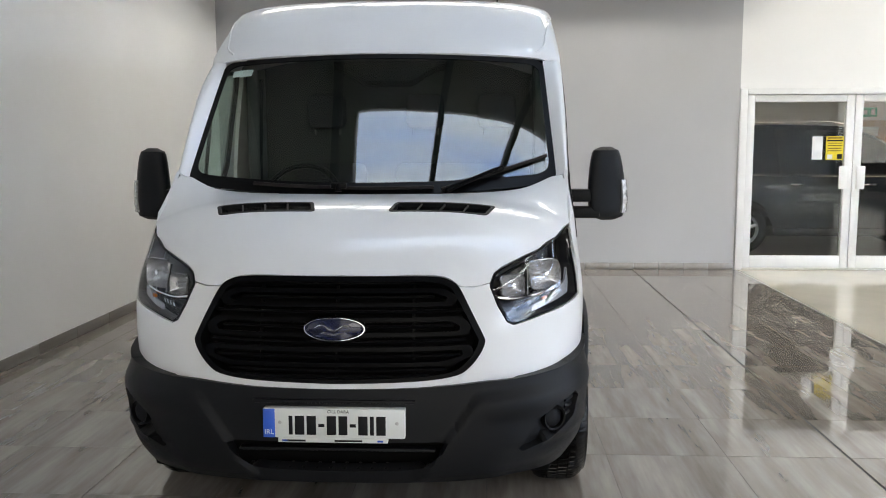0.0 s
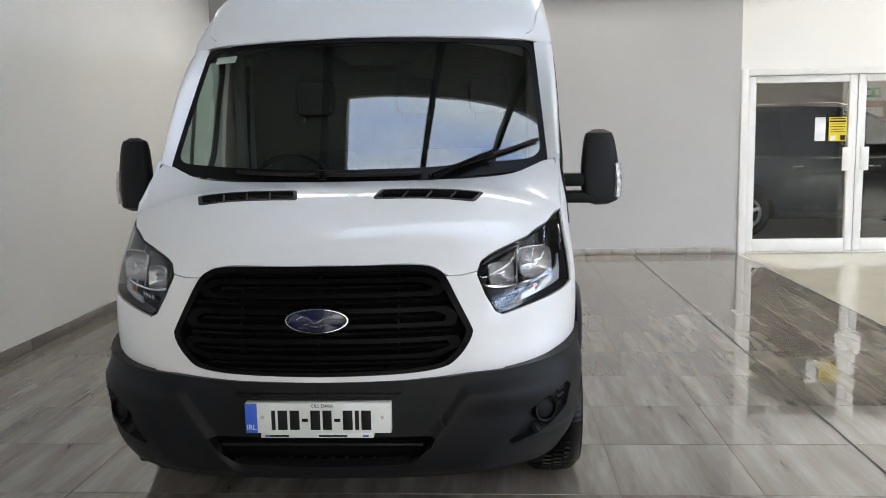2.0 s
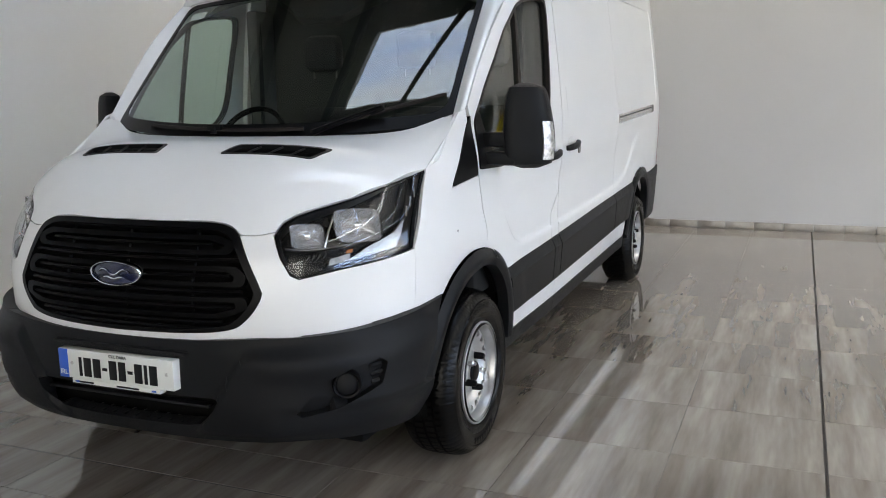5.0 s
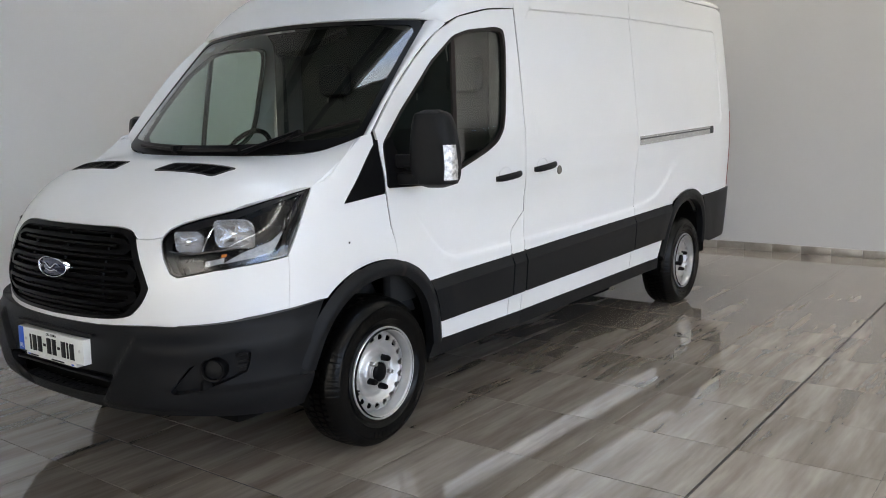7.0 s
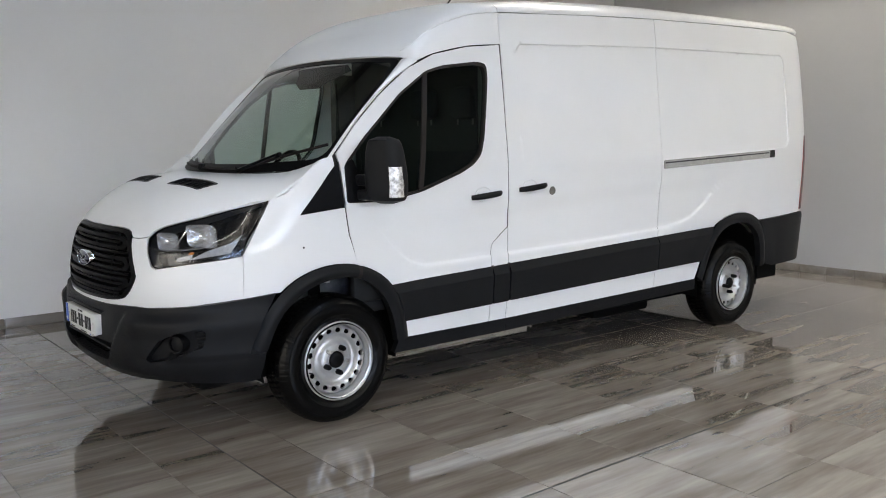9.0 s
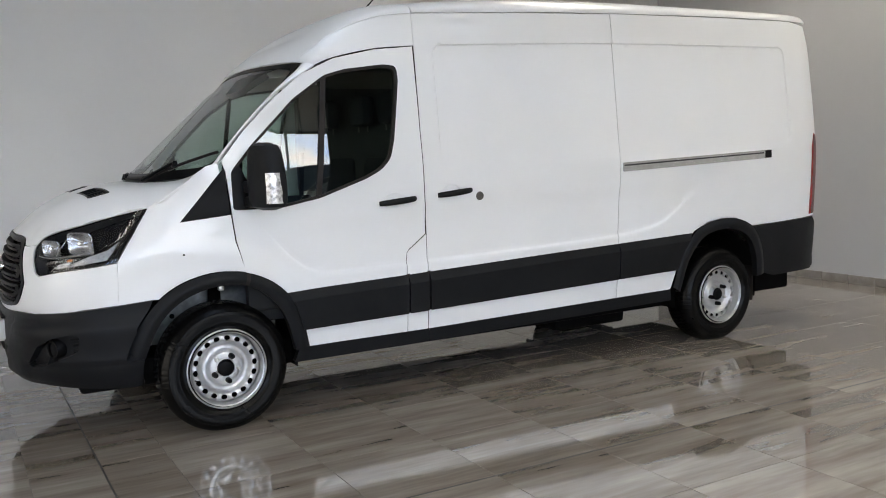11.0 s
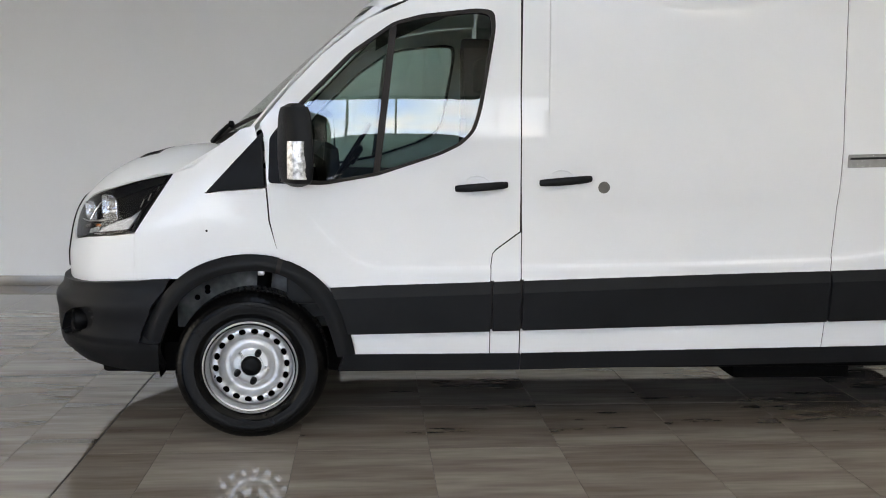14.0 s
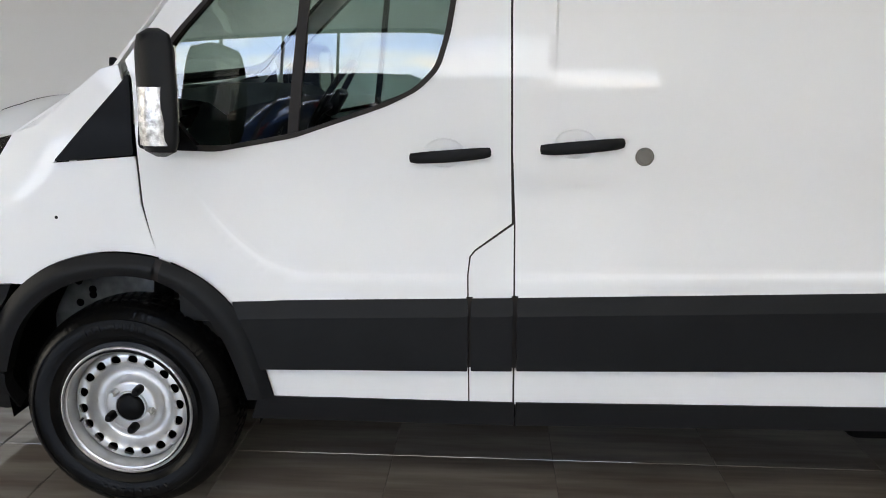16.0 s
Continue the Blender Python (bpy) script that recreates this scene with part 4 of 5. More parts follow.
two("mirror_foot", skin(round_poly([(0.090, 1.192), (0.290, 1.188), (0.195, 1.30), (0.140, 1.435), (0.095, 1.400)], 0.02), offset(side, 0.008), IN, step=0.03, lip=0.03), GLOSS, doors)


def handle(y0, y1, z0, z1, parent):
    """A grip bar over a shallow shell in the sheet."""
    pts = [side(y0 + (y1 - y0) * t, z0 + (z1 - z0) * t) + Vector((0.006 + 0.026 * math.sin(math.pi * min(1, max(0, t))) ** 0.5, 0, 0)) for t in np.linspace(0, 1, 13)]
    bm = tube(pts, lambda t: 0.0190 * (0.75 + 0.25 * math.sin(math.pi * t) ** 0.4), 10, flat=0.7)
    ob = part("door_handle", bm, PLASTIC, parent, "black grip handle")
    cy, cz = y0 + (y1 - y0) * 0.42, z0 + (z1 - z0) * 0.42
    ring = [(cy + 0.062 * math.cos(a), cz + 0.008 + 0.044 * math.sin(a)) for a in (2 * math.pi * k / 28 for k in range(28))]
    part("handle_shell", skin(ring, lambda y, z: side(y, z) + Vector((0.0025 - 0.010 * max(0, 1 - ((y - cy) / 0.062) ** 2 - ((z - cz - 0.008) / 0.044) ** 2), 0, 0)), IN, step=0.015, lip=0.004), WHITE, parent)
    return ob


handle(0.936, 1.168, 1.180, 1.201, doors[0])

# pillar behind the door, with the fuel flap below
two("door_pillar", skin([(1.2455, 0.980), (1.2555, 0.388), (1.1185, 0.386), (1.1105, 0.82), (1.1165, 0.876), (1.131, 0.894)], side, IN, step=0.04), WHITE, label="white pillar foot behind the front door")

# sliding door and load bay
slide = part("sliding_door", skin([(1.233, 2.291), (1.2285, 1.60), (1.2375, 1.20), (1.2505, 0.98), (1.2615, 0.388), (2.753, 0.411), (2.751, 0.79), (2.754, 1.03), (2.754, 1.375), (2.760, 1.88), (2.772, 2.369), (2.0, 2.335)], side, IN, step=0.022, lines=[press_line(0.0), press_line(0.004), press_line(0.008)] + [scoop_line(d) for d in (0.0, 0.008, 0.015, 0.023)]), WHITE, van, "white sliding side door")
handle(1.321, 1.556, 1.211, 1.233, slide)
lk = lathe([(0.0, 0.004), (0.018, 0.004), (0.019, 0.0025), (0.022, 0.0025), (0.0235, 0.004), (0.027, 0.001), (0.028, -0.006)], 28)
lock = part("lock", lk, plain("dull_lock_metal", (0.17, 0.16, 0.145), 0.35, 0.6), slide, "round metal lock")
lock.matrix_local = Matrix.Translation(side(1.621, 1.193) + Vector((0.001, 0, 0)))
part("keyhole", boxed((0.0035, -0.010, -0.004), (0.0062, 0.010, 0.004), 0.001), INK, slide).matrix_local = lock.matrix_local.copy()
BAY = [(2.777, 2.369), (2.765, 1.88), (2.759, 1.375), (2.759, 1.03), (2.756, 0.80), (2.758, 0.411), (3.262, 0.424), (3.345, 0.672), (3.469, 0.84), (3.60, 0.895), (3.75, 0.918), (3.894, 0.912), (4.02, 0.872), (4.08, 0.842), (4.30, 0.845), (4.78, 0.868), (4.86, 0.872), (4.862, 1.6), (4.85, 2.2), (4.80, 2.375), (4.6, 2.403), (3.8, 2.394)]
part("load_bay", skin(BAY, side, IN, step=0.022, lines=[press_line(0.0), press_line(0.004), press_line(0.008)] + [scoop_line(d) for d in (0.0, 0.008, 0.015, 0.023)]), WHITE, van, "white pressed steel side of the load bay")
part("load_bay", mirrored(skin([(1.250, 2.284), (1.245, 1.60), (1.253, 1.20), (1.266, 0.98), (1.272, 0.40)] + BAY[6:] + [(2.785, 2.362), (2.0, 2.330)], side, IN, step=0.07)), WHITE, van, "white pressed steel side of the load bay")
rail = part("door_rail", skin(round_poly([(2.782, 1.298), (2.782, 1.360), (4.262, 1.412), (4.262, 1.350)], 0.008), offset(side, 0.006), IN, step=0.04, lip=0.02), RAILMETAL, van, "metal sliding door rail")
part("rail_groove", skin([(2.79, 1.336), (2.79, 1.346), (4.18, 1.394), (4.18, 1.384)], offset(side, 0.008), IN, step=0.06, lip=0.003), INK, rail)
part("rail_end", skin([(4.195, 1.352), (4.195, 1.407), (4.263, 1.410), (4.263, 1.354)], offset(side, 0.009), IN, step=0.03, lip=0.01), GLOSS, rail)

# dark rubber in the gaps between the panels, dark shade strips in the cladding's
def seam(pts, width=0.014, depth=0.004):
    """A dark strip along a gap, just under the sheet."""
    sunk = offset(side, -depth)
    q = [np.array(p, float) for p in pts]
    rows = []
    for i, p in enumerate(q):
        t = q[min(i + 1, len(q) - 1)] - q[max(i - 1, 0)]
        n = np.array((-t[1], t[0])) / np.linalg.norm(t) * width / 2
        rows.append([sunk(*(p - n)), sunk(*(p + n))])
    return loft(rows, IN)


two("panel_seal", seam(smooth([(0.142, 0.862), (0.129, 0.886), (0.0935, 1.022), (0.0805, 1.169)], 5)), SEAL)
part("panel_seal", seam(smooth([(1.2265, 2.11), (1.2253, 1.60), (1.2343, 1.20), (1.2447, 0.983), (1.2585, 0.392)], 8)), SEAL, van)
part("panel_seal", seam([(1.243, 0.981), (1.186, 0.938), (1.129, 0.8965), (1.1143, 0.877), (1.1083, 0.82), (1.1120, 0.60), (1.1163, 0.390)], 0.012), SEAL, van)
part("panel_seal", seam(smooth([(2.7745, 2.366), (2.7625, 1.88), (2.7565, 1.375), (2.7565, 1.03), (2.7535, 0.80), (2.7555, 0.414)], 6)), SEAL, van)
# black strips stand for the shade deep in the cladding gaps
for y, z0, z1 in ((1.1155, 0.517, 0.753), (1.2550, 0.520, 0.759), (2.7545, 0.560, 0.803)):
    part("cladding_gap_shade", seam([(y, z0), (y - 0.001, (z0 + z1) / 2), (y - 0.001, z1)], 0.020, -0.004), SEAL, van)

# roof
seam_z = curve((1.2, 2.292), (2.8, 2.370), (4.5, 2.404), (4.95, 2.404))
ridge = curve((0.45, 2.02), (0.53, 2.080), (0.62, 2.140), (0.72, 2.197), (0.92, 2.292), (1.13, 2.368), (1.27, 2.400), (1.6, 2.443), (2.0, 2.474), (3.0, 2.508), (4.9, 2.516))
roof_rows = []
for y in np.linspace(1.2375, 4.90, 40):
    xe, ze = side(y, seam_z(y)).x - 0.001, seam_z(y) + 0.004
    row = []
    for a in np.linspace(-90, 90, 41):
        s, c = math.sin(radians(abs(a))), math.cos(radians(a))
        row.append((math.copysign(xe * s ** 0.62, a), y, ze + (ridge(y) - ze) * max(c, 0) ** 0.80))
    roof_rows.append(row)
part("roof", loft(roof_rows, IN, lip=0.012), WHITE, van, "white raised van roof")
for k in range(9):
    y = 1.5 + 0.38 * k
    part("roof_rib", tube([(x, y, ridge(y) - 0.004 - 0.05 * (x / 0.62) ** 4) for x in np.linspace(-0.6, 0.6, 15)], 0.010, 6), WHITE, van)

# front cap over the windscreen
cap_edge = smooth([(0.845, 0.562, 1.990), tuple(side(0.60, 1.978) - Vector((0.006, 0, 0))), tuple(side(0.718, 2.022)), tuple(side(0.971, 2.078)), tuple(side(1.230, 2.102))], 6)
cap_rows = []
n = len(cap_edge) - 1
for i, e in enumerate(cap_edge):
    t = i / n
    yc = 0.477 + (1.230 - 0.477) * t
    q = 2 / (2.0 + 1.1 * t)
    row = []
    for a in np.linspace(-90, 90, 49):
        s, c = math.sin(radians(abs(a))), max(math.cos(radians(a)), 0)
        if abs(a) <= 63:                       # the section at the joint with the roof behind
            sj, cj = math.sin(radians(abs(a) / 0.7)), max(math.cos(radians(a / 0.7)), 0)
            ze = seam_z(1.2375) + 0.006
            joint = (math.copysign(side(1.2375, ze).x * sj ** 0.62, a), ze + (ridge(1.2375) - ze) * cj ** 0.80)
        else:
            ze = seam_z(1.2375) + 0.006 + (2.102 - seam_z(1.2375) - 0.006) * (abs(a) - 63) / 27
            joint = (math.copysign(side(1.2375, ze).x, a), ze)
        joint = (joint[0] + math.copysign((e[0] - side(1.2375, 2.102).x) * abs(a) / 90, a), joint[1] + (e[2] - 2.102) * abs(a) / 90)
        mixed = ease((t - 0.35) / 0.65)
        top = ridge(yc) + (2.030 - ridge(0.477)) * (1 - t) ** 2
        px, pz = math.copysign(e[0] * s ** q, a), e[2] + (top - e[2]) * c ** q
        row.append((px + (joint[0] - px) * mixed, yc + (e[1] - yc) * s ** (2 * q), pz + (joint[1] - pz) * mixed))
    cap_rows.append(row)
part("roof_front", loft(cap_rows, IN, lip=0.012), WHITE, van, "white roof front sloping down to the windscreen")
for k in (7, 41):
    part("roof_crease", tube([Vector(r[k]) + Vector((0, 0, -0.001)) for r in cap_rows[3:]], 0.006, 6), WHITE, van)
part("aerial", tube([(0.60, 1.03, 2.295), (0.60, 1.07, 2.345), (0.60, 1.20, 2.48)], lambda t: 0.008 - 0.005 * t, 8), GLOSS, van, "short black roof aerial")

# screen pillars
pil_a = smooth([tuple(screen(1.0, v)) for v in (0.0, 0.25, 0.5, 0.75, 1.0)], 6)
pil_b = smooth([tuple(side(y, z) - Vector((0.0, 0, 0))) for y, z in ((0.026, 1.447), (0.155, 1.606), (0.312, 1.771), (0.447, 1.882), (0.600, 1.975))], 6)
rows = []
for a, b in zip(pil_a, pil_b):
    a, b = Vector(a), Vector(b)
    mid = (a + b) / 2 + Vector((0.014, -0.016, 0.010))
    rows.append([tuple(p) for p in smooth([a, mid, b], 5)])
two("screen_pillar", loft(rows, IN, lip=0.01), WHITE, label="white windscreen pillar")
two("wing_corner", loft([[tuple(p) for p in smooth([screen(1.0, 0.0) + Vector((0, -0.01, -0.005)), Vector((0.885, -0.005, 1.415)), side(0.026, 1.447)], 4)], [tuple(p) for p in smooth([hood(0.845, -0.04), hood(0.875, -0.04) + Vector((0, 0, 0.004)), side(-0.035, 1.432)], 4)]], IN), WHITE)

# windscreen
UV = round_poly([(-1, 0.0), (1, 0.0), (1, 1), (-1, 1)], 0.07, 5)
US = (0.83, 0.95)
part("windscreen", skin(UV, screen, IN, step=0.05, lip=0, scale=US), SCREEN, van, "tinted windscreen")
part("screen_border", skin(UV, lambda u, v: screen(u, v) + Vector((0, -0.0015, 0.0015)), IN, holes=[round_poly([(-0.968, 0.075), (0.968, 0.075), (0.968, 0.962), (-0.968, 0.962)], 0.09, 5)], step=0.05, lip=0.004, scale=US), GLOSS, van, "black border of the windscreen")
cowl = [[tuple(hood(x, max(-0.275 + 0.245 * (abs(x) / 0.86) ** 2.4, -0.275) - 0.01) + Vector((0, 0, -0.012))) for x in np.linspace(-0.85, 0.85, 31)], [tuple(screen(x / 0.868, 0.01) + Vector((0, 0.01, -0.02))) for x in np.linspace(-0.85, 0.85, 31)]]
part("cowl", loft(cowl, (0, 1, 0)), GLOSS, van, "black cowl below the windscreen")


def on_glass(u, v, d=0.02):
    return screen(u, v) + Vector((0, -d * 0.65, d * 0.76))


for (pu, pv), (eu, ev), (bu, bv) in (((0.42, 0.0), (0.68, 0.095), (0.955, 0.185)), ((-0.12, 0.005), (-0.12, 0.03), (-0.58, 0.038))):
    wp = part("wiper", tube([on_glass(pu + (eu - pu) * t, pv + (ev - pv) * t, 0.018 + 0.02 * t) for t in np.linspace(0, 1, 6)], lambda t: 0.013 - 0.005 * t, 8, flat=1.3), GLOSS, van, "black wiper arm and blade")
    if bv > 0.1:
        b0, b1 = (0.40, 0.012), (bu, bv)
    else:
        b0, b1 = (0.36, 0.028), (bu, bv)
    part("blade", tube([on_glass(b0[0] + (b1[0] - b0[0]) * t, b0[1] + (b1[1] - b0[1]) * t, 0.013) for t in np.linspace(0, 1, 14)], 0.009, 6), SEAL, wp)
    part("blade_clip", boxed((-0.035, -0.012, -0.012), (0.035, 0.012, 0.014), 0.005, Matrix.Translation(on_glass(eu, ev, 0.026)) @ Matrix.Rotation(radians(-20 if bv > 0.1 else 0), 4, "Y")), GLOSS, wp)

# cladding, sill and arches
off = offset(side, 0.026)
clads = [[(0.364, 0.718), (1.1100, 0.754), (1.1110, 0.513), (0.448, 0.498), (0.424, 0.588), (0.394, 0.66)], [(1.1200, 0.755), (1.2480, 0.760), (1.2500, 0.517), (1.1215, 0.514)], [(1.2610, 0.761), (2.7490, 0.804), (2.7505, 0.556), (1.2640, 0.518)], [(2.759, 0.805), (3.452, 0.828), (3.40, 0.76), (3.345, 0.672), (3.300, 0.570), (2.760, 0.557)]]


def clad(y, z):
    """Side cladding with a slanted upper face."""
    p = off(y, z)
    top = 0.719 + (y - 0.364) * 0.0358
    return p - Vector((0.48 * max(0.0, z - (top - 0.052)), 0, 0))


for c in clads:
    two("side_cladding", skin(round_poly(c, 0.005), clad, IN, step=0.022, lip=0.022, lines=[[(y, 0.667 + (y - 0.364) * 0.0358) for y in np.arange(0.37, 3.4, 0.02)]]), PLASTIC, label="dark grey side cladding", sharp=14)
for pts in ([(0.40, 0.308), (0.43, 0.392), (1.262, 0.396), (1.262, 0.313)], [(1.266, 0.313), (1.266, 0.396), (3.262, 0.428), (3.28, 0.345)]):
    two("sill_trim", skin(pts, offset(side, 0.006), IN, step=0.05, lip=0.04), PLASTIC, label="black sill trim")
RA = [(3.277, 0.442), (3.345, 0.668), (3.469, 0.838), (3.60, 0.893), (3.75, 0.915), (3.894, 0.909), (4.02, 0.868), (4.114, 0.806), (4.20, 0.65), (4.235, 0.46)]
RB = [(3.345, 0.40), (3.405, 0.62), (3.52, 0.77), (3.63, 0.82), (3.75, 0.838), (3.87, 0.832), (3.97, 0.795), (4.06, 0.73), (4.125, 0.60), (4.15, 0.44)]


def arch(a, b, lift, edge=0.014):
    """A wheel arch lip between an outer and an inner curve, swelling outwards."""
    rows = []
    for p, q in zip(a, b):
        o, i = side(*p), side(*q)
        o.x += edge
        i.x += lift
        mid = (o + i) / 2 + Vector((lift * 0.55, 0, 0))
        rows.append([tuple(x) for x in smooth([o, mid, i], 4)] + [tuple(i - Vector((0.05, 0, 0)))])
    return loft(rows, IN, lip=0.0)


cut = next(i for i, p in enumerate(FAS) if p[0] > 0.140)
two("wheel_arch", arch(FAS[:cut], FBS[:cut], 0.030), PLASTIC, label="dark grey front wheel arch lip")
two("wheel_arch", arch([(y + 0.004, z) for y, z in FAS[cut:]], [(y + 0.004, z) for y, z in FBS[cut:]], 0.030), PLASTIC, label="dark grey front wheel arch lip")
# a dark backing stands for the shade in the gap of the lip
two("arch_gap_shade", arch(FAS[cut - 2:cut + 2], FBS[cut - 2:cut + 2], 0.024, 0.008), SEAL)
two("wheel_arch", arch(soft_line(RA), soft_line(RB), 0.022), PLASTIC, label="dark grey rear wheel arch lip")
two("rear_corner", skin([(4.09, 0.832), (4.30, 0.842), (4.80, 0.864), (4.87, 0.80), (4.88, 0.50), (4.84, 0.44), (4.35, 0.43), (4.235, 0.46), (4.20, 0.65), (4.13, 0.79)], offset(side, 0.016), IN, step=0.04, lip=0.03), PLASTIC, label="dark grey rear bumper corner")
two("tail_lamp", skin([(4.765, 0.885), (4.868, 0.89), (4.868, 1.50), (4.82, 1.53), (4.775, 1.42)], offset(side, 0.004), IN, step=0.04), RED, label="red upright tail lamp")
part("rear_doors", skin([(-0.80, 0.45), (0.80, 0.45), (0.80, 2.2), (0.70, 2.42), (-0.70, 2.42), (-0.80, 2.2)], lambda x, z: Vector((x, 4.93, z)), IN, step=0.2), WHITE, van, "white rear doors")
part("rear_bumper", boxed((-0.86, 4.80, 0.43), (0.86, 4.98, 0.62), 0.02), PLASTIC, van)

# underside, wheel housings and the chassis seen through the arches
part("underbody", boxed((-0.80, -0.72, 0.27), (0.80, 4.75, 0.42), 0.02), DARK, van)
# unseen slab, added to keep the floor under the van dark
part("floor_shade_slab", boxed((-0.62, 0.50, 0.235), (0.55, 3.15, 0.275), 0.02), DARK, van)
part("fuel_tank", boxed((0.05, 2.45, 0.165), (0.66, 3.10, 0.26), 0.03), DARK, van, "black tank under the load floor")
part("load_floor", boxed((-0.90, 0.48, 0.40), (0.90, 3.22, 0.50), 0.01), DARK, van)
for sgn in (1, -1):
    for yc in (0.0, 3.75):
        rows = []
        for a in np.linspace(-12, 192, 22):
            c, s = math.cos(radians(a)), math.sin(radians(a))
            rows.append([(sgn * x, yc + 0.43 * c, 0.375 + 0.47 * s) for x in (0.55, 0.70, 0.95 if yc else 0.92)])
        part("wheel_housing", loft(rows, (0, yc, 0.35)), DARK, van)
    part("inner_wing", boxed((min(sgn * 0.60, sgn * 0.63), -0.40, 0.45), (max(sgn * 0.60, sgn * 0.63), 0.40, 0.84), 0.005), CHASSIS, van, "dusty grey inner wing")
    part("suspension_strut", tube([(sgn * 0.70, 0.02, 0.45), (sgn * 0.66, 0.04, 0.84)], 0.035, 14), DARK, van)
    part("brake_pipe_block", boxed((min(sgn * 0.80, sgn * 0.83), 0.02, 0.745), (max(sgn * 0.80, sgn * 0.83), 0.05, 0.79), 0.004), ALLOY, van)
    part("mud_flap", boxed((min(sgn * 0.72, sgn * 0.93), 4.16, 0.24), (max(sgn * 0.72, sgn * 0.93), 4.175, 0.52), 0.004), SEAL, van)
    for k in range(5):
        part("bolt_hole", lathe([(0.0, 0.0), (0.014, 0.0), (0.014, -0.01)], 12), DARK, van).matrix_local = Matrix.Translation((sgn * 0.634, -0.30 + 0.05 * (k % 3), 0.60 + 0.05 * (k % 2) + 0.03 * (k // 3)))

# wheels
def tyre_mesh():
    """A van tyre with ribs and cross cuts in its tread."""
    prof = [(0.204, 0.016), (0.214, 0.002), (0.232, -0.004), (0.250, 0.005), (0.256, 0.0115), (0.262, 0.012), (0.268, 0.0125), (0.290, 0.0165), (0.305, 0.0135), (0.307, 0.017), (0.311, 0.0165), (0.313, 0.0105), (0.330, -0.002), (0.345, -0.022), (0.3515, -0.040), (0.354, -0.060), (0.354, -0.0635), (0.346, -0.0645), (0.346, -0.0715), (0.355, -0.0725), (0.3555, -0.108), (0.347, -0.109), (0.347, -0.117), (0.3555, -0.118), (0.355, -0.154), (0.346, -0.155), (0.346, -0.162), (0.354, -0.163), (0.351, -0.186), (0.338, -0.210), (0.30, -0.232), (0.25, -0.226), (0.21, -0.205)]
    n = 420
    bm = bmesh.new()
    g = []
    for j, (r, x) in enumerate(prof):
        row = []
        rib = int((x + 0.30) / 0.0465)
        for k in range(n):
            a = 2 * math.pi * k / n
            rr = r
            if r > 0.3535 and (k + 2 * rib) % 6 < 1:
                rr -= 0.009
            elif 0.325 < r < 0.3505 and x > -0.05 and k % 6 < 1:
                rr -= 0.0028
            row.append(bm.verts.new((x, rr * math.cos(a), rr * math.sin(a))))
        g.append(row)
    for a, b in zip(g, g[1:]):
        for i in range(n):
            bm.faces.new((a[i], a[(i + 1) % n], b[(i + 1) % n], b[i]))
    bmesh.ops.recalc_face_normals(bm, faces=bm.faces[:])
    return bm


# the dish of the steel wheel: how far out it lies at a radius
rim_dish = curve((0.0, -0.030), (0.055, -0.030), (0.082, -0.032), (0.092, -0.044), (0.103, -0.058), (0.122, -0.060), (0.134, -0.050), (0.145, -0.034), (0.157, -0.028), (0.174, -0.029), (0.186, -0.036), (0.194, -0.056))
WHEELS = {}


def wheel():
    ty = to_mesh("tyre", tyre_mesh(), RUBBER, 30)
    circ = lambda cx, cy, r, n=16: [(cx + r * math.cos(2 * math.pi * k / n), cy + r * math.sin(2 * math.pi * k / n)) for k in range(n)]
    holes = [circ(0.163 * math.cos(2 * math.pi * k / 18), 0.163 * math.sin(2 * math.pi * k / 18), 0.0170, 14) for k in range(18)]
    disc = to_mesh("rim_disc", skin(circ(0, 0, 0.194, 90), lambda y, z: Vector((rim_dish(math.hypot(y, z)), y, z)), (-1, 0, 0), holes=holes + [circ(0, 0, 0.050, 32)], step=0.0075, lip=0.006), STEEL)
    edge = to_mesh("rim_flange", lathe([(0.194, -0.080), (0.1925, -0.048), (0.194, -0.020), (0.198, -0.008), (0.201, 0.003), (0.209, 0.006), (0.214, 0.012), (0.218, 0.010), (0.218, 0.0)], 96), STEEL)
    barrel = to_mesh("rim_barrel", lathe([(0.198, -0.075), (0.182, -0.10), (0.178, -0.20), (0.0, -0.20)], 48), DARK)
    cap = to_mesh("hub_cap", lathe([(0.0, -0.010), (0.030, -0.011), (0.040, -0.014), (0.046, -0.022), (0.047, -0.036)], 40), GLOSS)
    ring = to_mesh("hub_ring", lathe([(0.047, -0.036), (0.049, -0.022), (0.053, -0.022), (0.055, -0.030)], 40), STEEL)
    nut = to_mesh("wheel_nut", lathe([(0.0, 0.006), (0.008, 0.005), (0.008, -0.004), (0.0125, -0.008), (0.013, -0.034)], 6), ALLOY)
    ncap = to_mesh("nut_cap", lathe([(0.0, 0.014), (0.010, 0.012), (0.0145, 0.002), (0.0155, -0.034)], 14), GLOSS)
    valve = to_mesh("valve", tube([(-0.05, 0, 0.178), (-0.02, 0, 0.172), (-0.005, 0, 0.170)], 0.004, 8), SEAL)
    return ty, disc, edge, barrel, cap, ring, nut, ncap, valve


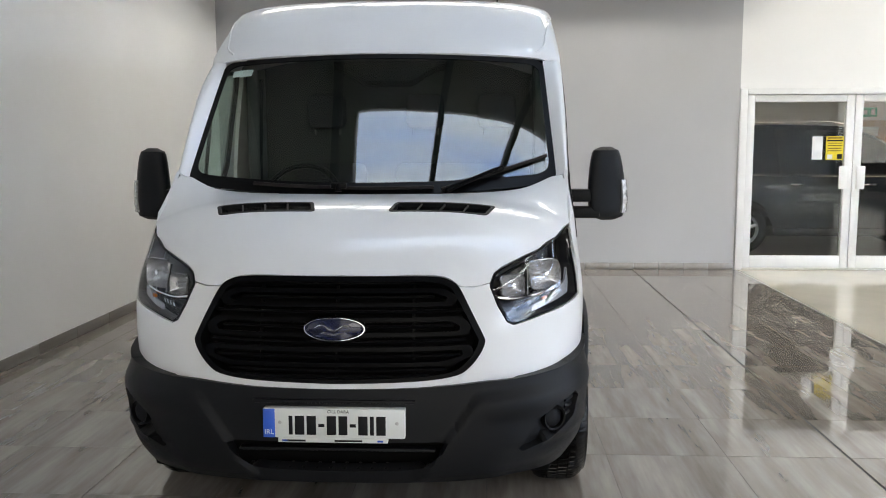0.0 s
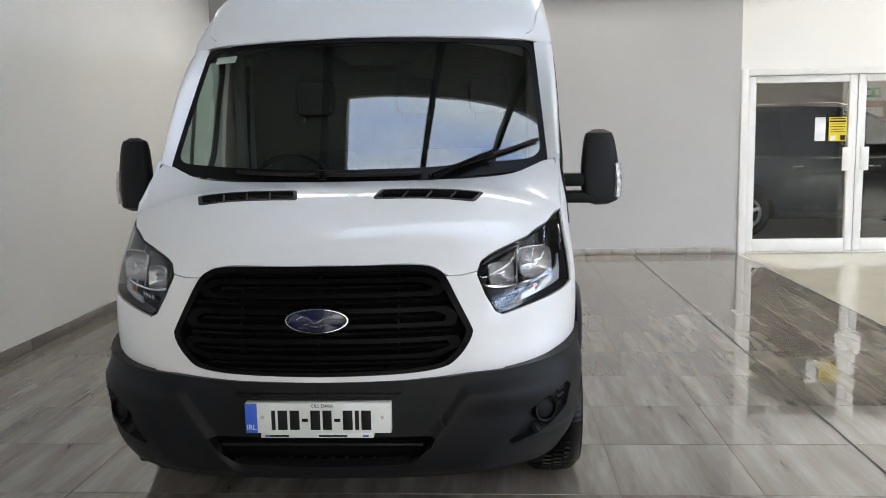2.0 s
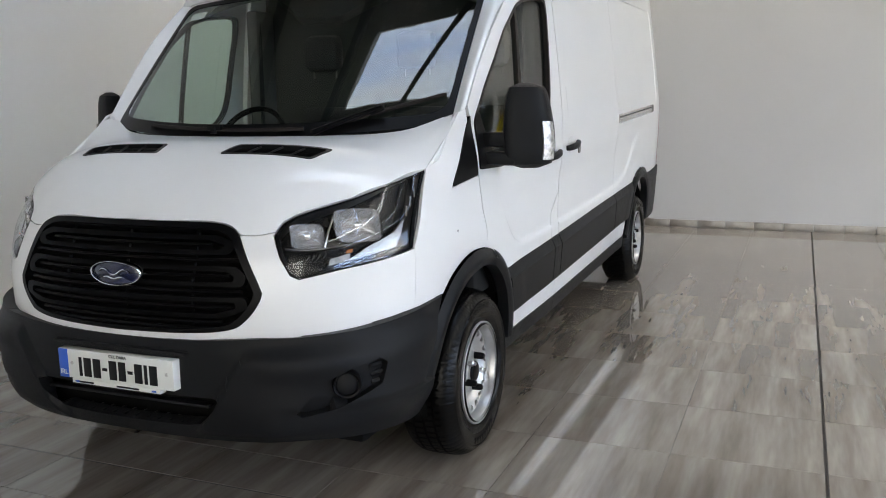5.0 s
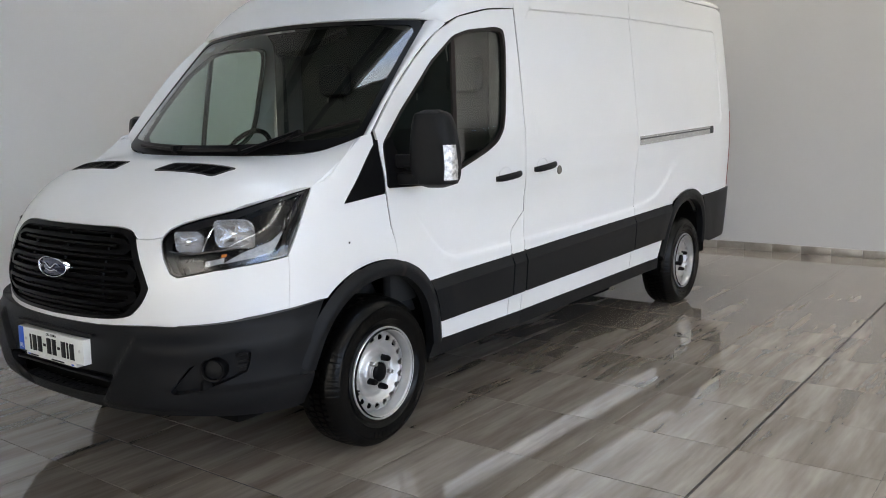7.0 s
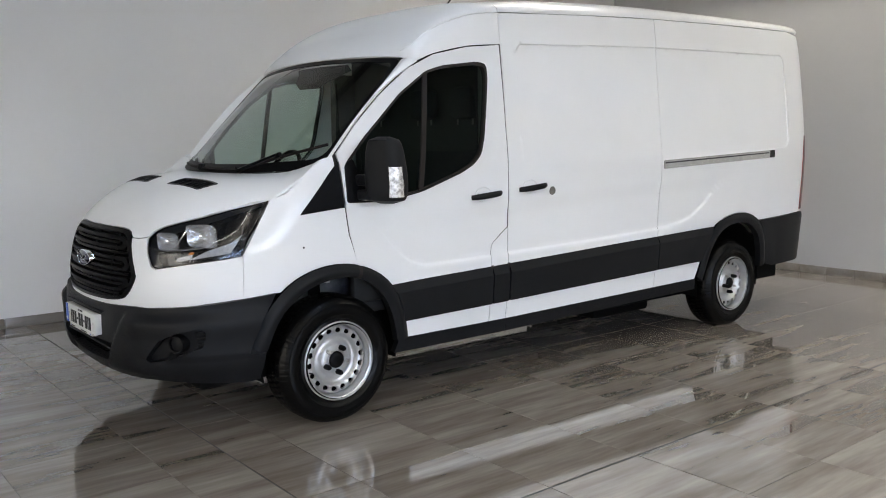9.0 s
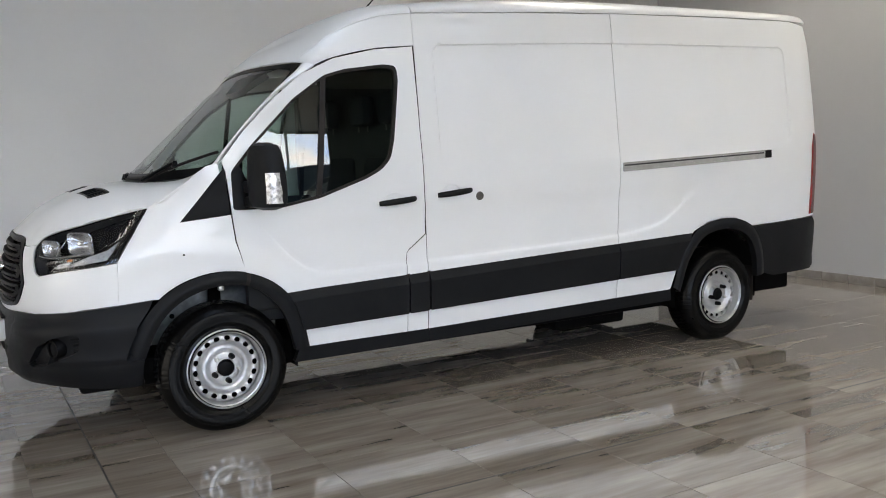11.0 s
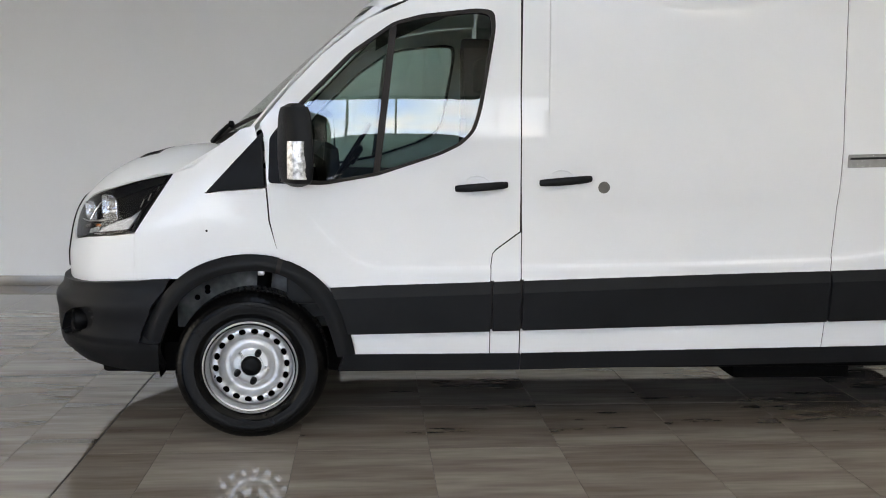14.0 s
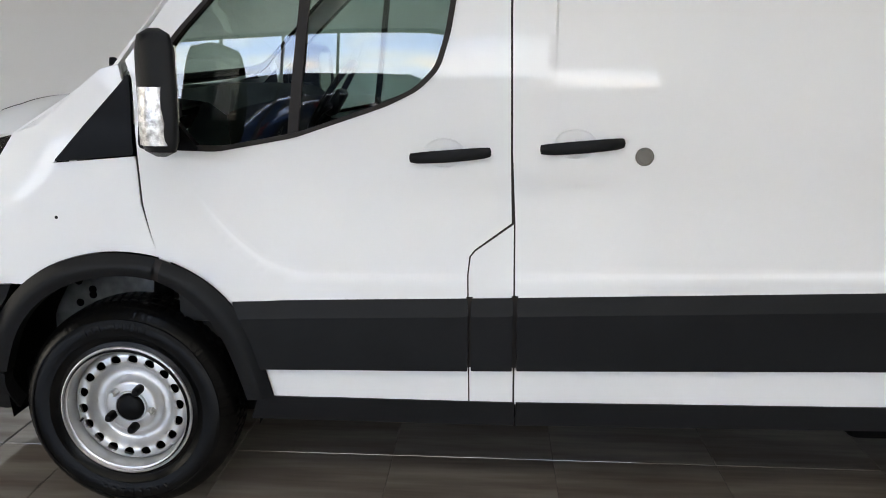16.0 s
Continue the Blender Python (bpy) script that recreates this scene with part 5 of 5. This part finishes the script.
W = wheel()
for sgn, y in ((1, 0.0), (1, 3.75), (-1, 0.0), (-1, 3.75)):
    wh = new("wheel")
    wh.empty_display_size = 0.1
    wh.parent = van
    tagged(wh, "black tyre on a silver steel wheel")
    wh.matrix_local = Matrix.Translation((sgn * (0.985 if y else 0.977), y, 0.340)) @ (Matrix.Rotation(math.pi, 4, "Z") if sgn < 0 else Matrix.Rotation(radians(-9 if y else 4), 4, "X"))
    for me, nm in zip(W[:6] + (W[8],), ("tyre", "rim_disc", "rim_flange", "rim_barrel", "hub_cap", "hub_ring", "valve")):
        ob = new(nm, me)
        ob.parent = wh
        if nm == "valve":
            ob.matrix_local = Matrix.Rotation(radians(102), 4, "X")
    mk = to_mesh("sidewall_mark", boxed((0.012, -0.006, -0.012), (0.0185, 0.006, 0.012), 0.001), RUBBER)
    for a in (*range(-112, -68, 6), *range(70, 112, 5)):          # plain bars for the raised writing
        ob = new("sidewall_mark", mk)
        ob.parent = wh
        ob.matrix_local = Matrix.Rotation(radians(a - 90), 4, "X") @ Matrix.Translation((0, 0, 0.287))
    for k in range(5):
        a = radians(-90 + 4 + 72 * k)
        bare = k in (1, 3)
        ob = new("wheel_nut" if bare else "nut_cap", W[6] if bare else W[7])
        ob.parent = wh
        ob.matrix_local = Matrix.Translation((0, 0.070 * math.cos(a), 0.070 * math.sin(a)))

# door mirrors
def mirror_shell():
    rows = []
    for t in np.linspace(0, 1, 22):
        z = 1.192 + 0.355 * t
        e = (1 - abs(2 * t - 1) ** 5) ** 0.34 if 0 < t < 1 else 0.0
        w = (0.096 - 0.020 * ease((t - 0.35) / 0.65)) * (0.35 + 0.65 * e)
        d = 0.060 * (0.30 + 0.70 * e)
        cx = 1.134 - 0.014 * t
        row = []
        for a in np.linspace(0, 2 * math.pi, 28, endpoint=False):
            c, s = math.cos(a), math.sin(a)
            x = cx + w * math.copysign(abs(c) ** 0.6, c)
            y = 0.186 + d * math.copysign(abs(s) ** (0.75 if s < 0 else 0.35), s) * (1.0 if s < 0 else 0.9)
            row.append((x, y + 0.080 * (x - 1.04) / 0.18, z))
        rows.append(row)
    bm = loft(rows, (1.13, 0.22, 1.37), closed=True)
    ends = [e for e in bm.edges if len(e.link_faces) == 1]
    bmesh.ops.holes_fill(bm, edges=ends, sides=60)
    return bm


mir = two("door_mirror", mirror_shell(), PLASTIC, None, "large black door mirror")
two("mirror_arm", boxed((0.925, 0.150, 1.283), (1.100, 0.225, 1.345), 0.014), PLASTIC, mir)
two("mirror_arm", boxed((0.925, 0.150, 1.205), (1.090, 0.225, 1.262), 0.014), PLASTIC, mir)
lens = loft([[(1.206 + 0.028 * math.sin(math.pi * j / 6) ** 0.6 - 0.014 * abs(t - 0.4), 0.196 + (0.106 - 0.014 * t) * j / 6, 1.228 + 0.160 * t) for j in range(7)] for t in np.linspace(0, 1, 9)], (1.1, 0.2, 1.3), lip=0.03)
two("mirror_indicator", lens, plain("clear_indicator_lens", (0.62, 0.61, 0.60), 0.10, 0.5, vary=0.5, scale=60, bump=1.0, bscale=160, coat=1.0), mir, "clear ribbed side indicator")
two("mirror_glass", boxed((-0.052, -0.003, -0.105), (0.052, 0.0015, 0.105), 0.002, Matrix.Translation((1.115, 0.2745, 1.395)) @ Matrix.Rotation(radians(24), 4, "Z")), MIRROR, mir, "mirror glass")

# cabin
dash_rows = []
for x in np.linspace(-0.86, 0.86, 27):
    a = abs(x) / 0.86
    f = 0.25 * a ** 2.4
    hump = 0.03 * math.exp(-((x + 0.42) / 0.2) ** 2)
    dash_rows.append([(x, -0.20 + f, 1.33), (x, -0.05 + f * 0.9, 1.345 + hump * 0.4), (x, 0.16 + f * 0.5, 1.330 + hump), (x, 0.24 + f * 0.4, 1.29 + hump), (x, 0.28 + f * 0.3, 1.12), (x, 0.18, 0.80)])
part("dashboard", loft(dash_rows, (0, 0, 0.9)), TRIM, van, "dark grey dashboard")
wheel_m = Matrix.Translation((-0.42, 0.44, 1.29)) @ Matrix.Rotation(radians(58), 4, "X")
sw = tube([(0.19 * math.cos(a), 0.19 * math.sin(a), 0) for a in np.linspace(0, 2 * math.pi, 48, endpoint=False)], 0.015, 10, closed=True)
bmesh.ops.transform(sw, matrix=wheel_m, verts=sw.verts[:])
steer = part("steering_wheel", sw, GLOSS, van, "black steering wheel")
for a in (200, 340, 270):
    sp = tube([(0.05 * math.cos(radians(a)), 0.05 * math.sin(radians(a)), -0.02), (0.185 * math.cos(radians(a)), 0.185 * math.sin(radians(a)), 0)], 0.016, 8)
    bmesh.ops.transform(sp, matrix=wheel_m, verts=sp.verts[:])
    part("spoke", sp, GLOSS, steer)
hubm = boxed((-0.075, -0.07, -0.05), (0.075, 0.06, 0.0), 0.02, wheel_m)
part("wheel_boss", hubm, GLOSS, steer)


def seat(x0, x1, heads):
    st = part("seat", boxed((x0, 0.62, 0.78), (x1, 1.12, 0.95), 0.05), CLOTH, van, "dark cloth cab seat")
    bk = boxed((x0 + 0.02, 1.02, 0.92), (x1 - 0.02, 1.18, 1.60), 0.06, Matrix.Translation((0, 0.10, 0)) @ Matrix.Rotation(radians(-7), 4, "X"))
    part("seat_back", bk, CLOTH, st)
    for hx in heads:
        part("headrest", boxed((hx - 0.115, 1.175, 1.655), (hx + 0.115, 1.285, 1.865), 0.045), CLOTH, st)
        for s in (-0.075, 0.075):
            part("headrest_post", tube([(hx + s, 1.235, 1.62), (hx + s, 1.235, 1.66)], 0.006, 8), LINER, st)


seat(-0.68, -0.17, (-0.425,))
seat(-0.05, 0.84, (0.17, 0.60))
part("bulkhead", boxed((-0.88, 1.33, 0.6), (0.88, 1.36, 2.20), 0.01), BULK, van, "dark bulkhead behind the seats")
part("cab_floor", boxed((-0.86, 0.15, 0.55), (0.86, 1.35, 0.62), 0.01), TRIM, van)
hl = [[(x, y, ridge(y) - 0.10 - 0.10 * (abs(x) / 0.80) ** 3) for x in np.linspace(-0.78, 0.78, 15)] for y in np.linspace(0.58, 1.33, 8)]
part("headlining", loft(hl, (0, 0.9, 3.5)), LINER, van, "grey headlining")
sensor = [(-0.33, 1.0), (0.31, 1.0), (0.22, 0.935), (0.12, 0.83), (-0.12, 0.83), (-0.22, 0.93)]
part("sensor_housing", skin(round_poly([(0.05 + a, b) for a, b in sensor], 0.02), lambda u, v: screen(u * 1.15, v) + Vector((0, 0.03, -0.03)), (0, 3, 0), step=0.05, lip=0.04, scale=US), DARK, van, "black housing behind the windscreen head")
for sgn in (1, -1):
    part("belt", tube([(sgn * 0.80, 1.14, 1.95), (sgn * 0.82, 1.16, 1.5), (sgn * 0.80, 1.12, 0.9)], 0.022, 6, flat=0.3), TRIM, van)
    part("door_card", boxed((min(sgn * 0.84, sgn * 0.90), 0.16, 0.62), (max(sgn * 0.84, sgn * 0.90), 1.24, 1.17), 0.02), TRIM, van)
part("lining_pillar", boxed((-0.90, 1.14, 1.20), (-0.82, 1.33, 2.02), 0.02), LINER, van)
part("lining_pillar", boxed((0.82, 1.14, 1.20), (0.89, 1.33, 2.02), 0.02), LINER, van)
part("screen_sticker", skin(round_poly([(-0.93, 0.865), (-0.80, 0.865), (-0.80, 0.925), (-0.93, 0.925)], 0.01), lambda u, v: screen(u, v) + Vector((0, 0.004, -0.004)), (0, 3, 0), step=0.05, lip=0, scale=US), PAPER, van, "small pale sticker inside the windscreen")
part("paint_chip", lathe([(0.0, 0.0005), (0.004, 0.0003), (0.0055, 0.0)], 10), PLASTIC, van, "small stone chip in the paint").matrix_local = Matrix.Translation(side(-0.188, 0.974) + Vector((0.001, 0, 0)))

# ---- the double door and what stands behind it ----
door = tagged(new("door_1"), "white framed double glass door, closed", "door", kind="structure")
FRAME = 0.085
part("frame", boxed((DOOR0 + 0.001, BACK - 0.03, 0.002), (DOOR0 + FRAME, BACK + 0.12, DOORH - 0.001), 0.006), UPVC, door)
part("frame", boxed((DOOR1 - FRAME, BACK - 0.03, 0.002), (DOOR1 - 0.001, BACK + 0.12, DOORH - 0.001), 0.006), UPVC, door)
part("frame", boxed((DOOR0 + FRAME, BACK - 0.03, DOORH - 0.075), (DOOR1 - FRAME, BACK + 0.12, DOORH - 0.001), 0.006), UPVC, door)
part("threshold", boxed((DOOR0 + FRAME, BACK - 0.02, 0.002), (DOOR1 - FRAME, BACK + 0.10, 0.022), 0.004), ALLOY, door)
MID = 4.985
for a, b, hx in ((DOOR0 + FRAME + 0.004, MID - 0.004, MID - 0.16), (MID + 0.004, DOOR1 - FRAME - 0.004, MID + 0.05)):
    z0, z1, s = 0.026, DOORH - 0.080, 0.095
    leaf = part("leaf", boxed((a, BACK + 0.0, z0), (a + s, BACK + 0.06, z1), 0.005), UPVC, door, "white framed glass door leaf")
    part("stile", boxed((b - s, BACK + 0.0, z0), (b, BACK + 0.06, z1), 0.005), UPVC, leaf)
    part("rail", boxed((a + s, BACK + 0.001, z0), (b - s, BACK + 0.059, z0 + 0.15), 0.005), UPVC, leaf)
    part("rail", boxed((a + s, BACK + 0.001, z1 - 0.085), (b - s, BACK + 0.059, z1), 0.005), UPVC, leaf)
    part("pane", boxed((a + s - 0.005, BACK + 0.026, z0 + 0.145), (b - s + 0.005, BACK + 0.032, z1 - 0.08), 0), PANE, leaf).visible_shadow = False
    part("push_plate", boxed((hx, BACK - 0.014, 1.00), (hx + 0.10, BACK - 0.003, 1.28), 0.003), UPVC, leaf)
    part("lock_cylinder", lathe([(0.0, 0.006), (0.011, 0.006), (0.013, 0.0)], 16), ALLOY, leaf).matrix_local = Matrix.Translation((hx + 0.05, BACK - 0.004, 1.42)) @ Matrix.Rotation(radians(-90), 4, "Z")

white_sheet = part("notice", boxed((4.50, BACK + 0.018, 1.36), (4.625, BACK + 0.0205, 1.64), 0), PAPER)
tagged(white_sheet, "white paper notice on the door glass", "notice")
yn = part("notice", boxed((4.665, BACK + 0.018, 1.355), (4.875, BACK + 0.0205, 1.64), 0), YELLOW)
tagged(yn, "yellow notice with black lines on the door glass", "notice")
for k, (w, h) in enumerate(((0.17, 0.014), (0.19, 0.020), (0.16, 0.008), (0.17, 0.008), (0.15, 0.008), (0.17, 0.008))):
    z = 1.620 - 0.031 * k
    part("text_bar", boxed((4.77 - w / 2, BACK + 0.0155, z - h / 2), (4.77 + w / 2, BACK + 0.0175, z + h / 2), 0), INK, yn, "plain bar of unreadable print")
part("notice_square", boxed((4.80, BACK + 0.0155, 1.365), (4.86, BACK + 0.0175, 1.425), 0), INK, yn)
part("notice_patch", boxed((4.685, BACK + 0.0155, 1.365), (4.745, BACK + 0.0175, 1.42), 0), PAPER, yn)

# the next hall
HB = 11.6
structure("wall_hall", boxed((2.4, HB, -0.1), (RIGHT, HB + 0.2, HIGH), 0), WALL_L, "white wall of the next hall", "wall")
structure("wall_hall_side", boxed((2.2, BACK + 0.2, -0.1), (2.4, HB + 0.2, HIGH), 0), WALL_L, "white side wall of the next hall", "wall")
structure("wall_hall_far", boxed((RIGHT, BACK + 0.2, -0.1), (RIGHT + 0.2, HB + 0.2, HIGH), 0), WALL_L, "white end wall of the next hall", "wall")
structure("ceiling_hall", boxed((2.2, BACK + 0.2, 3.4), (RIGHT + 0.2, HB + 0.2, 3.6), 0), CEIL, "ceiling of the next hall", "ceiling")
structure("floor_next", boxed((2.4, BACK, -0.1), (RIGHT, HB, -0.002), 0), GROUT, "dark floor of the next hall", "floor")
for lx in (4.6, 6.6, 8.6):
    cl = thing("ceiling_light", "flat white ceiling light in the next hall", "ceiling light")
    part("diffuser", boxed((lx - 0.6, 8.0, 3.33), (lx + 0.6, 8.3, 3.36), 0.004), LAMPGLOW, cl)
    part("housing", boxed((lx - 0.62, 7.98, 3.362), (lx + 0.62, 8.32, 3.399), 0.004), UPVC, cl)
es = part("exit_sign", boxed((7.05, HB - 0.04, 2.01), (7.33, HB - 0.002, 2.17), 0.006), GREEN)
tagged(es, "green and white exit sign on the wall", "exit sign")
part("arrow_patch", boxed((7.08, HB - 0.0425, 2.05), (7.16, HB - 0.0405, 2.13), 0), PAPER, es)
part("figure_patch", boxed((7.22, HB - 0.0425, 2.04), (7.29, HB - 0.0405, 2.14), 0), PAPER, es)
wdoor = tagged(new("door_2"), "oak veneered door in the next hall", "door", kind="structure")
part("leaf", boxed((6.98, HB - 0.05, 0.0), (7.88, HB - 0.003, 1.95), 0.004), WOOD, wdoor)
part("sign_plate", boxed((7.06, HB - 0.053, 1.68), (7.36, HB - 0.0505, 1.84), 0), PAPER, wdoor)


def car(name, label, at, paint, length=4.7, high=1.84):
    """A parked estate-like car: body and glasshouse shaped by cross sections, with wheels, lamps and handles."""
    c = thing(name, label, "car", at)
    L, hw = length, 0.92
    top = curve((0, 0.80), (0.12, 0.95), (0.5, 1.03), (1.25, 1.13), (2.6, 1.14), (L - 0.25, 1.16), (L, 0.90))
    wide = curve((0, 0.62), (0.25, 0.82), (0.9, hw), (L - 0.8, hw), (L - 0.15, 0.84), (L, 0.74))
    rows = []
    for y in np.linspace(0, L, 44):
        t, w = top(y), wide(y)
        gap = 0.34
        for wc in (0.93, L - 0.98):
            gap = max(gap, 0.36 + math.sqrt(max(0.0, 0.40 ** 2 - (y - wc) ** 2)))
        rows.append([(w - 0.05, y, gap), (w, y, max(0.62, gap + 0.02)), (w - 0.01, y, max(0.86, gap + 0.05)), (w - 0.05, y, t - 0.06), (w - 0.12, y, t), (0, y, t + 0.03)])
    for sgn in (1, -1):
        b = loft([[(sgn * x, y, z) for x, y, z in r] for r in rows], (0, L / 2, 0.4), lip=0.02)
        part("body_side", b, paint, c)
    g0, g1 = 1.15, L - 0.22
    gt = curve((g0, 1.13), (g0 + 0.75, high - 0.14), (g0 + 1.2, high - 0.02), (g0 + 2.0, high), (g1 - 0.35, high - 0.06), (g1, 1.15))
    rows = []
    for y in np.linspace(g0, g1, 30):
        z = gt(y)
        k = (z - 1.1) / (high - 1.1)
        w = wide(y) - 0.12
        rows.append([(w, y, 1.12), (w - 0.08 * k, y, 1.12 + (z - 1.12) * 0.55), (w - 0.16 * k, y, 1.12 + (z - 1.12) * 0.90), (w - 0.24 * k, y, z), (0, y, z + 0.02)])
    for sgn in (1, -1):
        part("glasshouse", loft([[(sgn * x, y, z) for x, y, z in r[:3]] for r in rows], (0, L / 2, 1.2)), GLOSS, c, "dark side windows")
        part("roof_side", loft([[(sgn * x, y, z) for x, y, z in r[2:]] for r in rows], (0, L / 2, 1.0)), paint, c)
        for y in (g0 + 1.05, g0 + 2.05):
            part("window_pillar", tube([(sgn * (wide(y) - 0.115), y, 1.13), (sgn * (wide(y) - 0.27), y + 0.05, gt(y) - 0.06)], 0.03, 6), GLOSS, c)
            part("door_handle", tube([(sgn * (wide(y) - 0.01), y - 0.28, 0.98), (sgn * (wide(y) + 0.012), y - 0.20, 0.985), (sgn * (wide(y) - 0.01), y - 0.12, 0.98)], 0.014, 6), CHROME, c)
        part("roof_rail", tube([(sgn * 0.62, g0 + 1.1, high - 0.01), (sgn * 0.62, g0 + 1.3, high + 0.035), (sgn * 0.62, g1 - 0.7, high + 0.02), (sgn * 0.62, g1 - 0.5, high - 0.05)], 0.014, 6), ALLOY, c)
        part("head_lamp", boxed((min(sgn * 0.45, sgn * 0.80), 0.05, 0.74), (max(sgn * 0.45, sgn * 0.80), 0.20, 0.86), 0.03), CHROME, c)
        part("tail_lamp", boxed((min(sgn * 0.58, sgn * 0.80), L - 0.09, 0.82), (max(sgn * 0.58, sgn * 0.80), L + 0.01, 1.08), 0.03), RED, c)
        part("door_mirror", boxed((min(sgn * 0.90, sgn * 1.06), g0 + 0.32, 1.08), (max(sgn * 0.90, sgn * 1.06), g0 + 0.44, 1.24), 0.04), paint, c)
        part("sill", boxed((min(sgn * 0.80, sgn * 0.89), 1.38, 0.28), (max(sgn * 0.80, sgn * 0.89), L - 1.42, 0.37), 0.02), PLASTIC, c)
        for wc in (0.93, L - 0.98):
            wh = new("wheel", W[0])
            wh.parent = c
            wh.matrix_local = Matrix.Translation((sgn * 0.88, wc, 0.352)) @ (Matrix.Rotation(math.pi, 4, "Z") if sgn < 0 else Matrix())
            for k in range(5):
                sp = boxed((-0.02, -0.022, 0.03), (0.0, 0.022, 0.21), 0.006, Matrix.Rotation(radians(72 * k), 4, "X"))
                part("rim_spoke", sp, STEEL, wh)
            part("rim_flange", lathe([(0.19, -0.03), (0.205, 0.0), (0.225, 0.008)], 40), STEEL, wh)
            part("brake_disc", lathe([(0.0, -0.06), (0.19, -0.06)], 24), DARK, wh)
    part("bumper", boxed((-0.74, -0.04, 0.36), (0.74, 0.22, 0.62), 0.06), paint, c)
    part("underbody", boxed((-0.78, 0.2, 0.25), (0.78, L - 0.2, 0.40), 0.02), DARK, c)
    return c


car("car", "dark blue grey estate car parked behind the glass door", Matrix.Translation((7.87, 9.22, -0.002)) @ Matrix.Rotation(radians(90), 4, "Z"), CARGREY, 4.7, 1.82)
car("car", "blue car parked in the yard outside", Matrix.Translation((19.2, -5.4, -0.12)) @ Matrix.Rotation(radians(96), 4, "Z"), CARBLUE, 4.6, 1.6)
car("car", "dark grey car parked in the yard outside", Matrix.Translation((19.0, -2.8, -0.12)) @ Matrix.Rotation(radians(92), 4, "Z"), CARGREY, 4.5, 1.55)
car("car", "white car parked in the yard outside", Matrix.Translation((18.2, 2.6, -0.12)) @ Matrix.Rotation(radians(5), 4, "Z"), WHITE, 4.4, 1.55)
structure("treeline", boxed((RIGHT + 15, FRONT - 14, -0.1), (RIGHT + 15.5, BACK + 14, 3.9), 0), plain("far_building_grey", (0.08, 0.11, 0.17), 0.8, vary=0.4, scale=0.6), "dark low building across the yard", "building")

# ---- floor tiles, last ----
random.seed(4)
TW, GAP = 0.603, 0.0030


def tile_mesh(w, l):
    return to_mesh("tile", boxed((0, 0, -0.010), (w, l, 0.0), 0.0008), TILE, 1)


xs = []
x = 1.752
while x > LEFT + 0.02:
    x -= TW
xs = [max(LEFT + 0.002, x + k * TW) for k in range(12)]
xs = [v for v in xs if v < EDGE - 0.05] + [EDGE - 0.013]
ys = [0.22 + 0.603 * k for k in range(11) if 0.22 + 0.603 * k < BACK - 0.02] + [BACK - 0.002]
ys = [-0.697, -0.383] + ys
ylow = [-0.697] + [-1.015 - 0.603 * k for k in range(15) if -1.015 - 0.603 * k > FRONT]
ys = sorted(ylow[1:]) + ys
cache = {}
for a, b in zip(xs, xs[1:]):
    for c, d in zip(ys, ys[1:]):
        ga = 0.0068 if abs(a - 2.355) < 0.02 else GAP / 2
        gb = 0.0068 if abs(b - 2.355) < 0.02 else GAP / 2
        gc = 0.0045 if abs(c + 0.697) < 0.01 else GAP / 2
        gd = 0.0045 if abs(d + 0.697) < 0.01 else GAP / 2
        w, l = round(b - a - ga - gb, 4), round(d - c - gc - gd, 4)
        if (w, l) not in cache:
            cache[w, l] = tile_mesh(w, l)
        ob = new("tile", cache[w, l])
        ob.parent = floor
        ob.matrix_local = Matrix.Translation((a + ga, c + gc, random.uniform(-0.0003, 0.0003)))
for lo, hi in (((2.3482, FRONT, -0.006), (2.3618, BACK, -0.0012)), ((LEFT, -0.701, -0.0065), (EDGE - 0.014, -0.693, -0.0016))):
    part("movement_joint", boxed(lo, hi, 0), SEAL, floor, "dark movement joint between the tiles")
